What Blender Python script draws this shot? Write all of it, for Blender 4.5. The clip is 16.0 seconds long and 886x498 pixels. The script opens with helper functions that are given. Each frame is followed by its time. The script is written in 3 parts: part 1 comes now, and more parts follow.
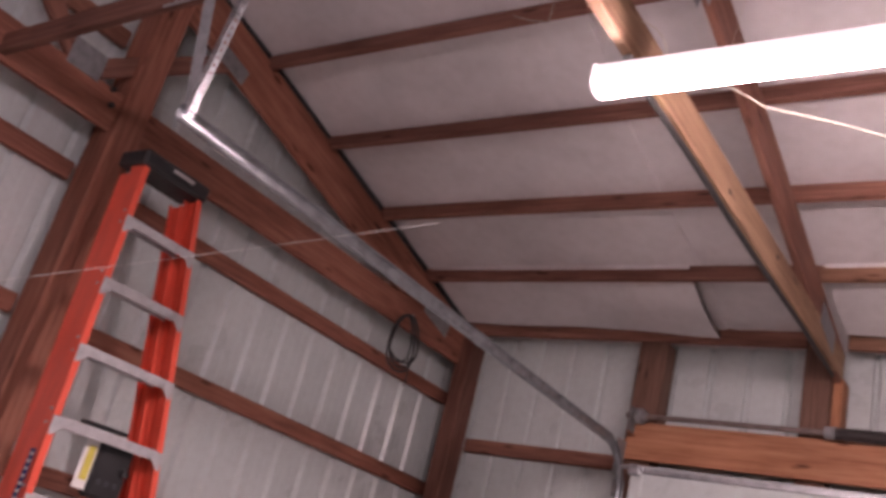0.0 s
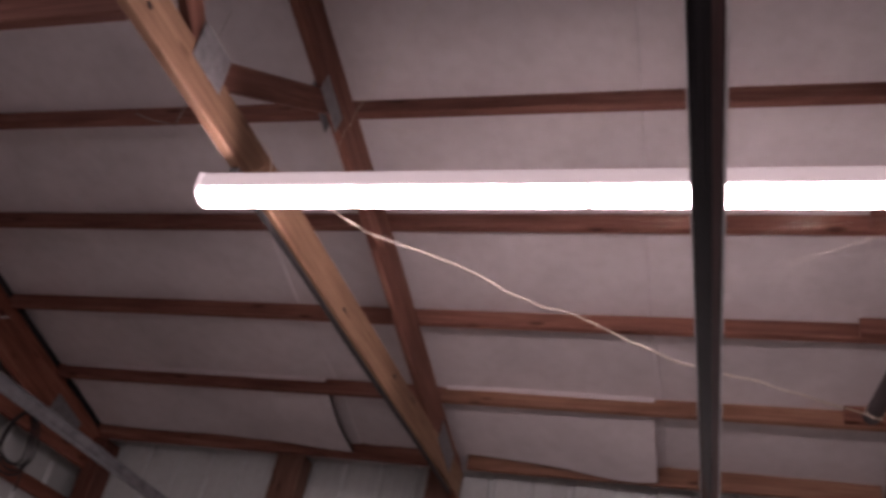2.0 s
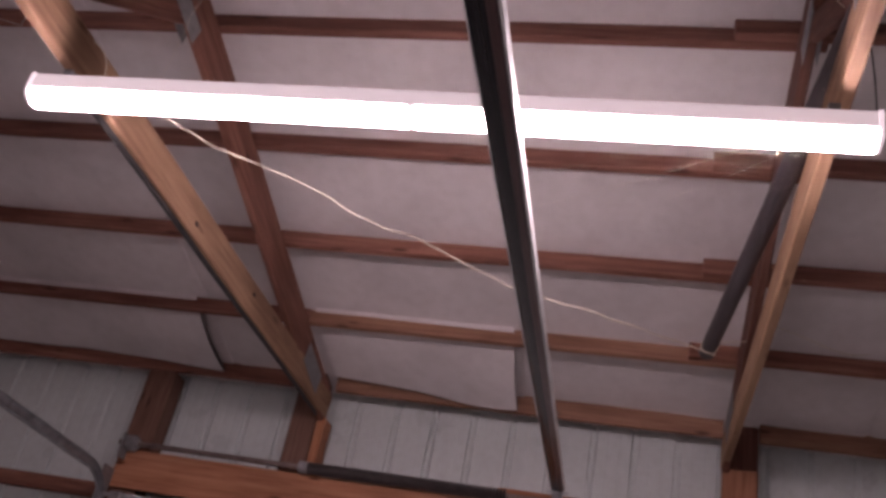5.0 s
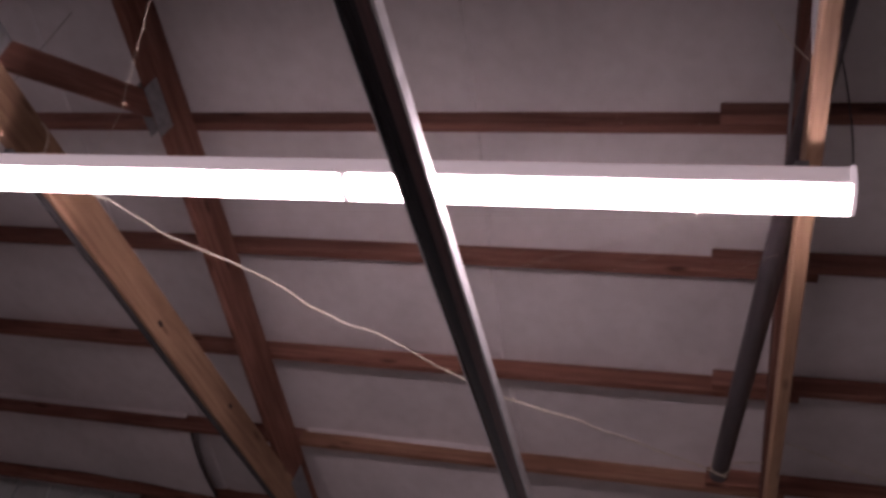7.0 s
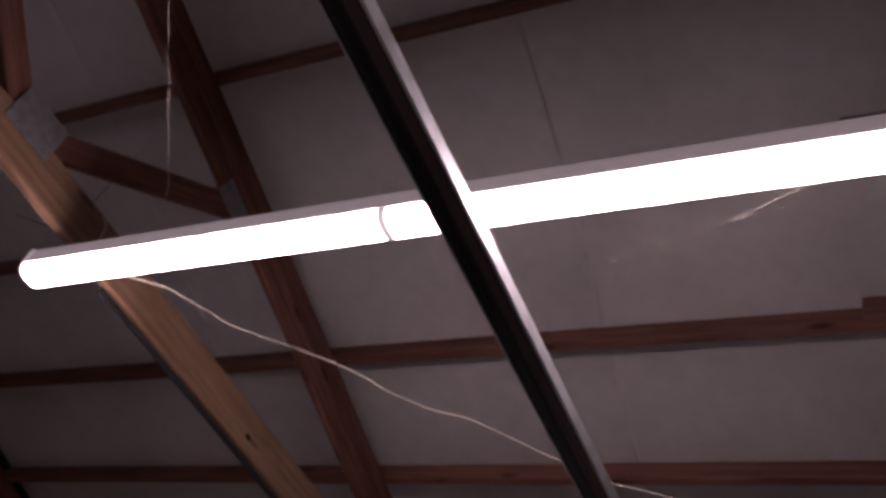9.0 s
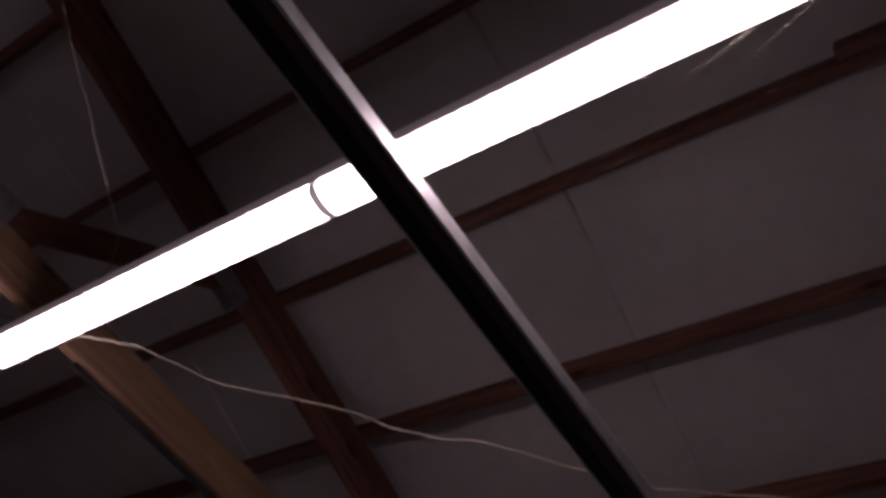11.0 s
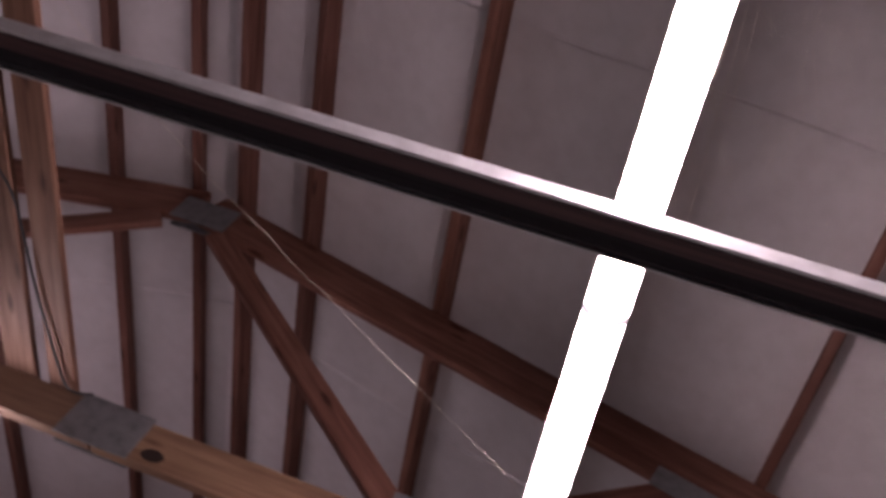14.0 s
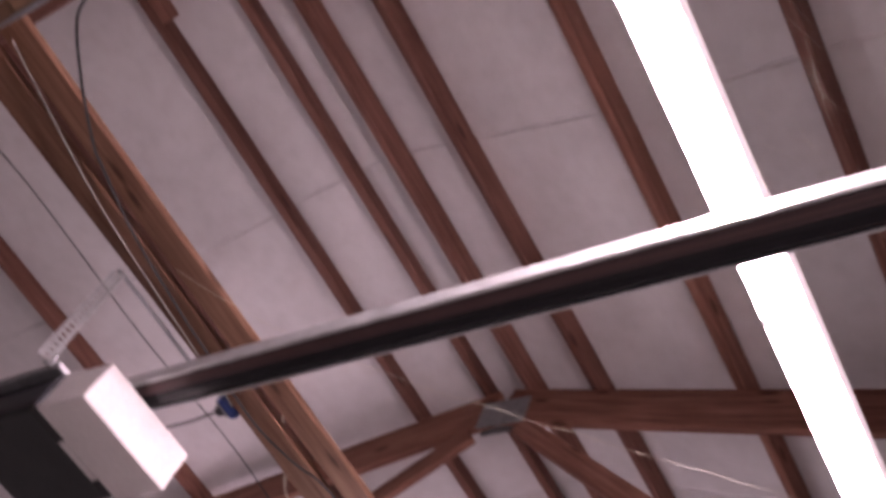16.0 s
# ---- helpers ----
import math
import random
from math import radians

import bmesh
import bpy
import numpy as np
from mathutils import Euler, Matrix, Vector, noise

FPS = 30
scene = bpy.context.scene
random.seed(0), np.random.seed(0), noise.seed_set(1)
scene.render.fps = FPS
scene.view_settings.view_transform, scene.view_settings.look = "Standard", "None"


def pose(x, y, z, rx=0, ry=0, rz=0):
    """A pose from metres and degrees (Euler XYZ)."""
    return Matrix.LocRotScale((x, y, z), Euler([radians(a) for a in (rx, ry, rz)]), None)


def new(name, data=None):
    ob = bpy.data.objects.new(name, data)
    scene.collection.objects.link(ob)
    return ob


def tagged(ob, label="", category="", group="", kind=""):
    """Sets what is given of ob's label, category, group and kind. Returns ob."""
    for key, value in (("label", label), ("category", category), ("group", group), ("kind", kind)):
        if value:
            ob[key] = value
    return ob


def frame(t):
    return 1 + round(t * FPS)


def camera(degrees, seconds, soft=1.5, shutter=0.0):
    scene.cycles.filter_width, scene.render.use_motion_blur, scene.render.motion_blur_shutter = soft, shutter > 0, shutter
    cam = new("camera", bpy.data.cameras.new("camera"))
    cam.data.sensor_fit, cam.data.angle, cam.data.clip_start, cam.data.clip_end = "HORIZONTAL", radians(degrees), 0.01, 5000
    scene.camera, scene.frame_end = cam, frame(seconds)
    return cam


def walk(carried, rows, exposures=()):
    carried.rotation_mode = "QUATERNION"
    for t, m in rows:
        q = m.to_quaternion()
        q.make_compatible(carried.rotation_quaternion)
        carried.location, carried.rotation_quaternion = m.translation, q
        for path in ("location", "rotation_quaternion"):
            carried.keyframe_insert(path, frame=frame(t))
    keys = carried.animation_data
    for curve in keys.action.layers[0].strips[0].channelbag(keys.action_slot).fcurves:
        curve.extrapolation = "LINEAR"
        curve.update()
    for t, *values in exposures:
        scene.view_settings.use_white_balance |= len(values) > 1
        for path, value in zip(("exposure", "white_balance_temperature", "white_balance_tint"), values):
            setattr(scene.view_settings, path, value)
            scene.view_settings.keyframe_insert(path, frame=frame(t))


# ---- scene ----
cam = camera(50.54, 16.0, soft=3.5, shutter=0.4)
PATH = [
    (0.0, pose(1.198, -2.141, 1.352, 111.93, -13.65, 32.77)),
    (0.5, pose(1.256, -2.061, 1.354, 113.79, -13.46, 29.13)),
    (1.0, pose(1.346, -2.050, 1.400, 116.81, -13.00, 25.62)),
    (1.5, pose(1.442, -2.032, 1.437, 119.88, -11.88, 20.41)),
    (2.0, pose(1.509, -2.038, 1.431, 122.17, -10.16, 14.17)),
    (2.5, pose(1.542, -2.030, 1.437, 122.11, -8.83, 8.76)),
    (3.0, pose(1.597, -2.024, 1.436, 121.01, -8.72, 6.87)),
    (5.5, pose(1.857, -1.970, 1.405, 119.26, -10.76, 9.15)),
    (6.0, pose(1.902, -1.928, 1.414, 119.15, -11.32, 9.33)),
    (6.5, pose(1.974, -1.810, 1.440, 122.95, -12.60, 11.90)),
    (7.0, pose(2.081, -1.634, 1.448, 127.80, -12.78, 11.99)),
    (7.5, pose(2.114, -1.478, 1.463, 128.15, -11.24, 10.56)),
    (8.0, pose(2.147, -1.364, 1.482, 128.31, -10.21, 12.87)),
    (8.5, pose(2.183, -1.225, 1.474, 131.52, -14.35, 20.76)),
    (8.7, pose(2.192, -1.179, 1.481, 133.33, -15.25, 21.82)),
    (10.8, pose(2.230, -0.640, 1.472, 142.02, -14.07, 35.74)),
    (11.0, pose(2.245, -0.571, 1.478, 141.93, -13.52, 34.27)),
    (11.5, pose(2.253, -0.414, 1.525, 140.21, -13.19, 37.19)),
    (12.0, pose(2.250, -0.294, 1.558, 140.10, -17.01, 49.48)),
    (12.5, pose(2.232, -0.212, 1.571, 141.46, -18.89, 54.52)),
    (13.0, pose(2.259, -0.140, 1.509, 143.61, -22.58, 65.94)),
    (13.2, pose(2.263, -0.121, 1.491, 144.13, -22.88, 70.10)),
    (13.5, pose(2.254, -0.099, 1.497, 146.08, -21.04, 72.81)),
    (14.0, pose(2.171, 0.001, 1.526, 147.47, -18.86, 80.79)),
    (14.5, pose(2.147, 0.116, 1.480, 146.24, -20.23, 93.17)),
    (15.0, pose(2.133, 0.195, 1.481, 141.86, -18.94, 100.94)),
    (15.5, pose(2.124, 0.270, 1.455, 142.77, -17.60, 109.95)),
    (16.0, pose(2.134, 0.401, 1.528, 144.34, -18.81, 120.27)),
]
EXPOSURES = [(t, e, 7380 - 55 * min(t, 7.0), 37 + 0.15 * t) for t, e in ((0.0, 1.26), (1.0, 0.92), (1.5, 0.42), (2.0, 0.05), (3.0, -0.18), (5.5, 0.38), (6.0, 0.38), (6.5, 0.18), (7.0, -0.5), (7.5, -0.56), (8.0, -0.3), (8.5, -0.6),
                                        (8.7, -0.9), (10.8, -3.45), (11.0, -2.85), (11.5, -1.05), (12.0, -0.85), (12.5, -0.97), (13.0, -1.38), (13.2, -1.42), (13.5, -1.0), (14.0, -0.35), (14.5, 0.40), (15.0, 0.55), (16.0, 0.74))]
walk(cam, PATH, EXPOSURES)

# ---- plan: x along the door wall, y towards the door wall, z up; metres ----
ZC = 3.05            # underside of the trusses' bottom chords
YE = 2.946            # inner face of the door wall's posts
YR = -1.6           # ridge
SL = 0.255           # roof pitch
ZE = ZC + 0.165      # underside of purlins at the eave
XG = -2.406           # inner face of the gable truss
XB = 2.225            # third truss
XEND = 6.2           # far closing wall
YBACK = 2 * YR - YE  # other eave


def zroof(y):
    return ZE + SL * (YE - y) if y >= YR else ZE + SL * (y - YBACK)


# ---- light ----
world = bpy.data.worlds.new("dim_room")
scene.world = world
world.use_nodes = True
world.node_tree.nodes["Background"].inputs[0].default_value = (0.75, 0.85, 1.0, 1)
world.node_tree.nodes["Background"].inputs[1].default_value = 0.05
LENS_GLOW = 90.0
# ---- helpers ----
WORLDM = {}


def box_bm(sx, sy, sz, bev=0.003, centre=(0, 0, 0)):
    bm = bmesh.new()
    bmesh.ops.create_cube(bm, size=1)
    for v in bm.verts:
        v.co = Vector((v.co.x * sx + centre[0], v.co.y * sy + centre[1], v.co.z * sz + centre[2]))
    if bev:
        bmesh.ops.bevel(bm, geom=bm.edges[:], offset=bev, segments=1, affect="EDGES", profile=0.7)
    return bm


def part(name, bm, material, parent=None, label="", m=None, smooth=False):
    """One mesh object; m is its world pose."""
    me = bpy.data.meshes.new(name)
    if isinstance(bm, bpy.types.Mesh):
        me = bm
    else:
        bm.normal_update()
        bm.to_mesh(me)
        bm.free()
        me.materials.append(material)
        if smooth:
            for p in me.polygons:
                p.use_smooth = True
            me.set_sharp_from_angle(angle=0.7)
    ob = new(name, me)
    m = m if m is not None else Matrix()
    ob.matrix_basis = m
    WORLDM[ob] = m
    if parent is not None:
        ob.parent = parent
        ob.matrix_parent_inverse = WORLDM[parent].inverted()
    if label:
        tagged(ob, label)
    return ob


def thing(name, at, label, category, group="", kind=""):
    ob = new(name)
    ob.empty_display_size = 0.1
    m = Matrix.Translation(at)
    ob.matrix_basis = m
    WORLDM[ob] = m
    return tagged(ob, label, category, group, kind)


def along(a, b, up=(0, 0, 1)):
    """Pose at the middle of a-b with local x along it and local z near up."""
    a, b = Vector(a), Vector(b)
    x = (b - a).normalized()
    y = Vector(up).cross(x).normalized()
    z = x.cross(y)
    m = Matrix((x, y, z)).transposed().to_4x4()
    m.translation = (a + b) / 2
    return m, (b - a).length


def board(name, a, b, wide, high, material, parent=None, label="", up=(0, 0, 1), bev=0.004, bow=0.0):
    """A timber from a to b (its centre line), wide across and high along up, its arrises eased."""
    m, n = along(a, b, up)
    bm = box_bm(n, wide, high, 0)
    if n > 0.8:
        cuts = max(2, int(n / 0.5))
        es = [e for e in bm.edges if abs(e.verts[0].co.x - e.verts[1].co.x) > n * 0.5]
        bmesh.ops.subdivide_edges(bm, edges=es, cuts=cuts, use_grid_fill=False)
        k = random.uniform(0, 9)
        for v in bm.verts:
            v.co.z += 0.003 * math.sin(v.co.x * 1.3 + k) + bow * (1 - (2 * v.co.x / n) ** 2)
            v.co.y += 0.002 * math.sin(v.co.x * 1.9 + 2 * k)
    es = [e for e in bm.edges if len(e.link_faces) == 2 and e.link_faces[0].normal.angle(e.link_faces[1].normal, 0) > 0.8]
    if bev:
        bmesh.ops.bevel(bm, geom=es, offset=bev, segments=1, affect="EDGES")
    return part(name, bm, material, parent, label, m)


def tube_bm(pts, r, seg=10, closed=False, flat=1.0):
    """A bent round bar along a list of points."""
    bm = bmesh.new()
    pts = [Vector(p) for p in pts]
    rings = []
    prev = None
    for i, p in enumerate(pts):
        a = pts[i - 1] if i or closed else p
        b = pts[(i + 1) % len(pts)] if i < len(pts) - 1 or closed else p
        d = (b - a).normalized()
        ref = prev if prev is not None else (Vector((0, 0, 1)) if abs(d.z) < 0.9 else Vector((1, 0, 0)))
        u = (ref - d * ref.dot(d)).normalized()
        prev = u
        w = d.cross(u)
        rings.append([bm.verts.new(p + r * (u * math.cos(q) + w * flat * math.sin(q))) for q in (2 * math.pi * k / seg for k in range(seg))])
    n = len(rings)
    for i in range(n if closed else n - 1):
        A, B = rings[i], rings[(i + 1) % n]
        for k in range(seg):
            bm.faces.new((A[k], A[(k + 1) % seg], B[(k + 1) % seg], B[k]))
    if not closed:
        bm.faces.new(rings[0][::-1])
        bm.faces.new(rings[-1])
    bmesh.ops.recalc_face_normals(bm, faces=bm.faces)
    return bm


def profile_bm(pts, y0, y1, axis="y", close=False, thick=0.0):
    """An open or closed section swept straight; thick gives an open one its gauge."""
    bm = bmesh.new()

    def P(p, t):
        return {"y": (p[0], t, p[1]), "x": (t, p[0], p[1]), "z": (p[0], p[1], t)}[axis]
    A = [bm.verts.new(P(p, y0)) for p in pts]
    B = [bm.verts.new(P(p, y1)) for p in pts]
    n = len(pts)
    for i in range(n if close else n - 1):
        j = (i + 1) % n
        bm.faces.new((A[i], A[j], B[j], B[i]))
    if close:
        bm.faces.new(A[::-1])
        bm.faces.new(B)
    bmesh.ops.recalc_face_normals(bm, faces=bm.faces)
    if thick:
        bmesh.ops.solidify(bm, geom=bm.faces[:], thickness=thick)
    return bm


def join_bm(*bms):
    out = bmesh.new()
    for b in bms:
        me = bpy.data.meshes.new("tmp")
        b.to_mesh(me)
        b.free()
        out.from_mesh(me)
        bpy.data.meshes.remove(me)
    return out


# ---- materials ----
def mat(name):
    m = bpy.data.materials.new(name)
    m.use_nodes = True
    nt = m.node_tree
    return m, nt, nt.nodes["Principled BSDF"]


def N(nt, kind, **kw):
    n = nt.nodes.new(kind)
    for k, v in kw.items():
        if k in n.inputs:
            n.inputs[k].default_value = v
    return n


def ramp(nt, src, stops):
    r = nt.nodes.new("ShaderNodeValToRGB")
    e = r.color_ramp.elements
    e[0].position, e[0].color = stops[0][0], (*stops[0][1], 1)
    e[1].position, e[1].color = stops[-1][0], (*stops[-1][1], 1)
    for p, c in stops[1:-1]:
        q = e.new(p)
        q.color = (*c, 1)
    nt.links.new(src, r.inputs[0])
    return r


def mixc(nt, a, b, fac, mode="MIX"):
    x = nt.nodes.new("ShaderNodeMix")
    x.data_type, x.blend_type = "RGBA", mode
    for key, v in ((6, a), (7, b), (0, fac)):
        if isinstance(v, (int, float)):
            x.inputs[key].default_value = v
        elif isinstance(v, tuple):
            x.inputs[key].default_value = (*v, 1)
        else:
            nt.links.new(v, x.inputs[key])
    return x.outputs[2]


def coords(nt, scale=(1, 1, 1), shift=True):
    t = nt.nodes.new("ShaderNodeTexCoord")
    mp = nt.nodes.new("ShaderNodeMapping")
    mp.inputs["Scale"].default_value = scale
    nt.links.new(t.outputs["Object"], mp.inputs["Vector"])
    if shift:
        oi = nt.nodes.new("ShaderNodeObjectInfo")
        mul = nt.nodes.new("ShaderNodeVectorMath")
        mul.operation = "SCALE"
        mul.inputs[0].default_value = (17.3, 9.1, 5.7)
        nt.links.new(oi.outputs["Random"], mul.inputs["Scale"])
        nt.links.new(mul.outputs[0], mp.inputs["Location"])
        return mp.outputs[0], oi.outputs["Random"]
    return mp.outputs[0], None


def noise_n(nt, vec, scale, detail=4, rough=0.55):
    n = N(nt, "ShaderNodeTexNoise", Scale=scale, Detail=detail, Roughness=rough)
    nt.links.new(vec, n.inputs["Vector"])
    return n.outputs["Fac"]


def bump(nt, b, src, strength=0.2, dist=0.002):
    n = N(nt, "ShaderNodeBump", Strength=strength, Distance=dist)
    nt.links.new(src, n.inputs["Height"])
    nt.links.new(n.outputs[0], b.inputs["Normal"])


def wood(name, dark, mid, light, rough=0.7, knots=0.85):
    """Sawn softwood: long grain along local x, knots, stains; each board its own tone."""
    m, nt, b = mat(name)
    v, rnd = coords(nt, (1.2, 22, 22))
    grain = noise_n(nt, v, 2.2, 5, 0.65)
    v2, _ = coords(nt, (0.9, 3, 3))
    blot = noise_n(nt, v2, 1.6, 3)
    c = ramp(nt, grain, [(0.28, dark), (0.5, mid), (0.75, light)]).outputs[0]
    c = mixc(nt, c, ramp(nt, blot, [(0.35, (0.55, 0.5, 0.48)), (0.6, (1, 1, 1))]).outputs[0], 0.75, "MULTIPLY")
    # knots
    v3, _ = coords(nt, (3.2, 11, 11))
    vo = N(nt, "ShaderNodeTexVoronoi", Scale=1.0, Randomness=1.0)
    nt.links.new(v3, vo.inputs["Vector"])
    kn = ramp(nt, vo.outputs["Distance"], [(0.07, (0.22, 0.13, 0.09)), (0.17, (1, 1, 1))]).outputs[0]
    c = mixc(nt, c, kn, knots, "MULTIPLY")
    tone = ramp(nt, rnd, [(0.0, (0.72, 0.68, 0.66)), (0.5, (1.0, 0.95, 0.92)), (1.0, (1.18, 1.12, 1.02))]).outputs[0]
    c = mixc(nt, c, tone, 1.0, "MULTIPLY")
    nt.links.new(c, b.inputs["Base Color"])
    b.inputs["Roughness"].default_value = rough
    b.inputs["Specular IOR Level"].default_value = 0.25
    bump(nt, b, grain, 0.35, 0.003)
    return m


def plain(name, col, rough=0.5, metal=0.0, var=0.12, scale=6, bumps=0.1, spec=0.5, stretch=(1, 1, 1)):
    m, nt, b = mat(name)
    v, _ = coords(nt, stretch)
    f = noise_n(nt, v, scale, 5)
    f2 = noise_n(nt, v, scale * 9, 3)
    lo = tuple(c * (1 - var * 1.6) for c in col)
    hi = tuple(min(1, c * (1 + var)) for c in col)
    c = ramp(nt, f, [(0.3, lo), (0.55, col), (0.8, hi)]).outputs[0]
    c = mixc(nt, c, ramp(nt, f2, [(0.3, (0.86, 0.85, 0.84)), (0.6, (1, 1, 1))]).outputs[0], 0.5, "MULTIPLY")
    nt.links.new(c, b.inputs["Base Color"])
    b.inputs["Metallic"].default_value = metal
    b.inputs["Specular IOR Level"].default_value = spec
    rr = ramp(nt, f, [(0.2, (rough * 0.8,) * 3), (0.8, (min(1, rough * 1.25),) * 3)])
    nt.links.new(rr.outputs[0], b.inputs["Roughness"])
    if bumps:
        bump(nt, b, f2, bumps, 0.001)
    return m


WOOD = wood("brown_timber", (0.125, 0.052, 0.040), (0.220, 0.100, 0.075), (0.31, 0.165, 0.125))
WOOD_LIGHT = wood("pale_timber", (0.205, 0.121, 0.081), (0.30, 0.188, 0.126), (0.39, 0.26, 0.176), knots=0.6)
WOOD_RED = wood("reddish_timber", (0.16, 0.060, 0.043), (0.29, 0.117, 0.083), (0.38, 0.18, 0.13))
WOOD_BOARD = wood("weathered_board", (0.14, 0.066, 0.044), (0.235, 0.125, 0.082), (0.33, 0.195, 0.135))
WOOD_WARM = wood("warm_timber", (0.215, 0.110, 0.072), (0.33, 0.180, 0.120), (0.43, 0.26, 0.18))
WOOD_GOLD = wood("golden_timber", (0.24, 0.098, 0.052), (0.37, 0.165, 0.095), (0.46, 0.23, 0.14))
# dull brown of the door wall posts, with their shadow darkened into it
WOOD_DULL_SHADED = wood("dull_shaded_timber", (0.095, 0.050, 0.038), (0.160, 0.088, 0.066), (0.23, 0.135, 0.105))
VINYL = plain("white_vinyl_facing", (0.62, 0.58, 0.58), 0.55, 0, 0.10, 1.7, 0.25, 0.3)
STEEL_WHITE = plain("white_painted_steel", (0.53, 0.57, 0.565), 0.29, 0, 0.04, 3, 0.04)
GALV = plain("galvanised_steel", (0.50, 0.51, 0.53), 0.38, 0.9, 0.2, 22, 0.1)
GALV_BRIGHT = plain("bright_galvanised_steel", (0.66, 0.67, 0.68), 0.42, 0.65, 0.12, 22, 0.1)
GALV_TRACK = plain("weathered_galvanised_track", (0.31, 0.32, 0.34), 0.34, 0.8, 0.25, 14, 0.15)
SPRING = plain("oiled_black_spring", (0.045, 0.036, 0.036), 0.45, 0.3, 0.3, 20, 0.1)
OILED = plain("oiled_brown_steel", (0.21, 0.165, 0.15), 0.42, 0.6, 0.25, 14, 0.1)
GALV_DULL = plain("dull_galvanised_plate", (0.29, 0.29, 0.30), 0.55, 0.55, 0.2, 30, 0.15)
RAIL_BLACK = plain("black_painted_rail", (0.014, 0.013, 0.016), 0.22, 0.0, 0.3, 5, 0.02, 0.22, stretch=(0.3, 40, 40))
RAIL_LIP = plain("reddish_dark_rail_edge", (0.085, 0.040, 0.040), 0.3, 0.25, 0.45, 4, 0.03, 0.5, stretch=(0.25, 40, 40))
BLACK = plain("black_plastic", (0.02, 0.02, 0.022), 0.5, 0, 0.25, 10, 0.1)
GREY_DARK = plain("dark_grey_plastic", (0.045, 0.045, 0.055), 0.5, 0, 0.2, 10, 0.1)
ORANGE = plain("orange_fibreglass", (0.88, 0.115, 0.066), 0.42, 0, 0.1, 18, 0.15, stretch=(1, 1, 0.2))
ALU = plain("aluminium", (0.50, 0.49, 0.50), 0.42, 0.3, 0.12, 30, 0.1)
WHITE_PLASTIC = plain("white_plastic", (0.82, 0.80, 0.78), 0.4, 0, 0.04, 8, 0.03)
MILKY = plain("milky_plastic", (0.80, 0.77, 0.76), 0.35, 0, 0.05, 9, 0.03)
nt = MILKY.node_tree
tr = N(nt, "ShaderNodeBsdfTranslucent", Color=(0.82, 0.74, 0.74, 1))
mx = N(nt, "ShaderNodeMixShader", Fac=0.22)
nt.links.new(nt.nodes["Principled BSDF"].outputs[0], mx.inputs[1])
nt.links.new(tr.outputs[0], mx.inputs[2])
nt.links.new(mx.outputs[0], nt.nodes["Material Output"].inputs[0])
CORD = plain("off_white_cord", (0.62, 0.56, 0.45), 0.7, 0, 0.15, 40, 0.1)
CORD_GREY = plain("grey_cord", (0.30, 0.28, 0.25), 0.7, 0, 0.15, 40, 0.1)
CORD_DARK = plain("dark_cord", (0.03, 0.028, 0.028), 0.6, 0, 0.2, 30, 0.1)
CONCRETE = plain("concrete", (0.42, 0.41, 0.39), 0.8, 0, 0.2, 2, 0.3)
GAP_SHADE = plain("dark_gap_shade", (0.10, 0.085, 0.08), 0.95, 0, 0.3, 60, 0.4, 0.1)
KNOT = plain("dark_knot", (0.03, 0.014, 0.009), 0.8, 0, 0.3, 40, 0.2)
BLUE = plain("blue_plastic_box", (0.012, 0.035, 0.16), 0.5, 0, 0.1, 10, 0.05)
PIPE = plain("dark_brown_tube", (0.055, 0.045, 0.05), 0.5, 0.2, 0.25, 9, 0.1)
YELLOW = plain("yellow_label", (0.65, 0.55, 0.10), 0.5, 0, 0.1, 20, 0.0)


def glow(name, col, strength):
    m, nt, b = mat(name)
    b.inputs["Base Color"].default_value = (0.9, 0.9, 0.9, 1)
    b.inputs["Emission Color"].default_value = (*col, 1)
    b.inputs["Emission Strength"].default_value = strength
    b.inputs["Roughness"].default_value = 0.4
    return m


LENS = glow("glowing_lens", (1.0, 0.94, 0.97), LENS_GLOW)


# ---- setting: floor, walls, roof ----
floor = part("floor", box_bm(XEND - XG + 1.2, YE - YBACK + 0.9, 0.2, 0, ((XEND + XG) / 2, YR, -0.1)), CONCRETE)
tagged(floor, "worn grey concrete workshop floor slab", "floor", kind="structure")
WALL_Y = YE + 0.185
WALL_X = XG - 0.185


def rib_section(n, pitch=0.229):
    """Ribbed steel sheet seen from inside: a grooved main rib at each pitch and two small swages between."""
    pts = []
    for i in range(n):
        u = i * pitch
        pts += [(u, 0), (u + 0.006, 0.020), (u + 0.024, 0.020), (u + 0.044, 0),
                (u + 0.095, 0), (u + 0.100, 0.0014), (u + 0.112, 0.0014), (u + 0.117, 0),
                (u + 0.162, 0), (u + 0.167, 0.0014), (u + 0.179, 0.0014), (u + 0.184, 0)]
    pts.append((n * pitch, 0))
    return pts


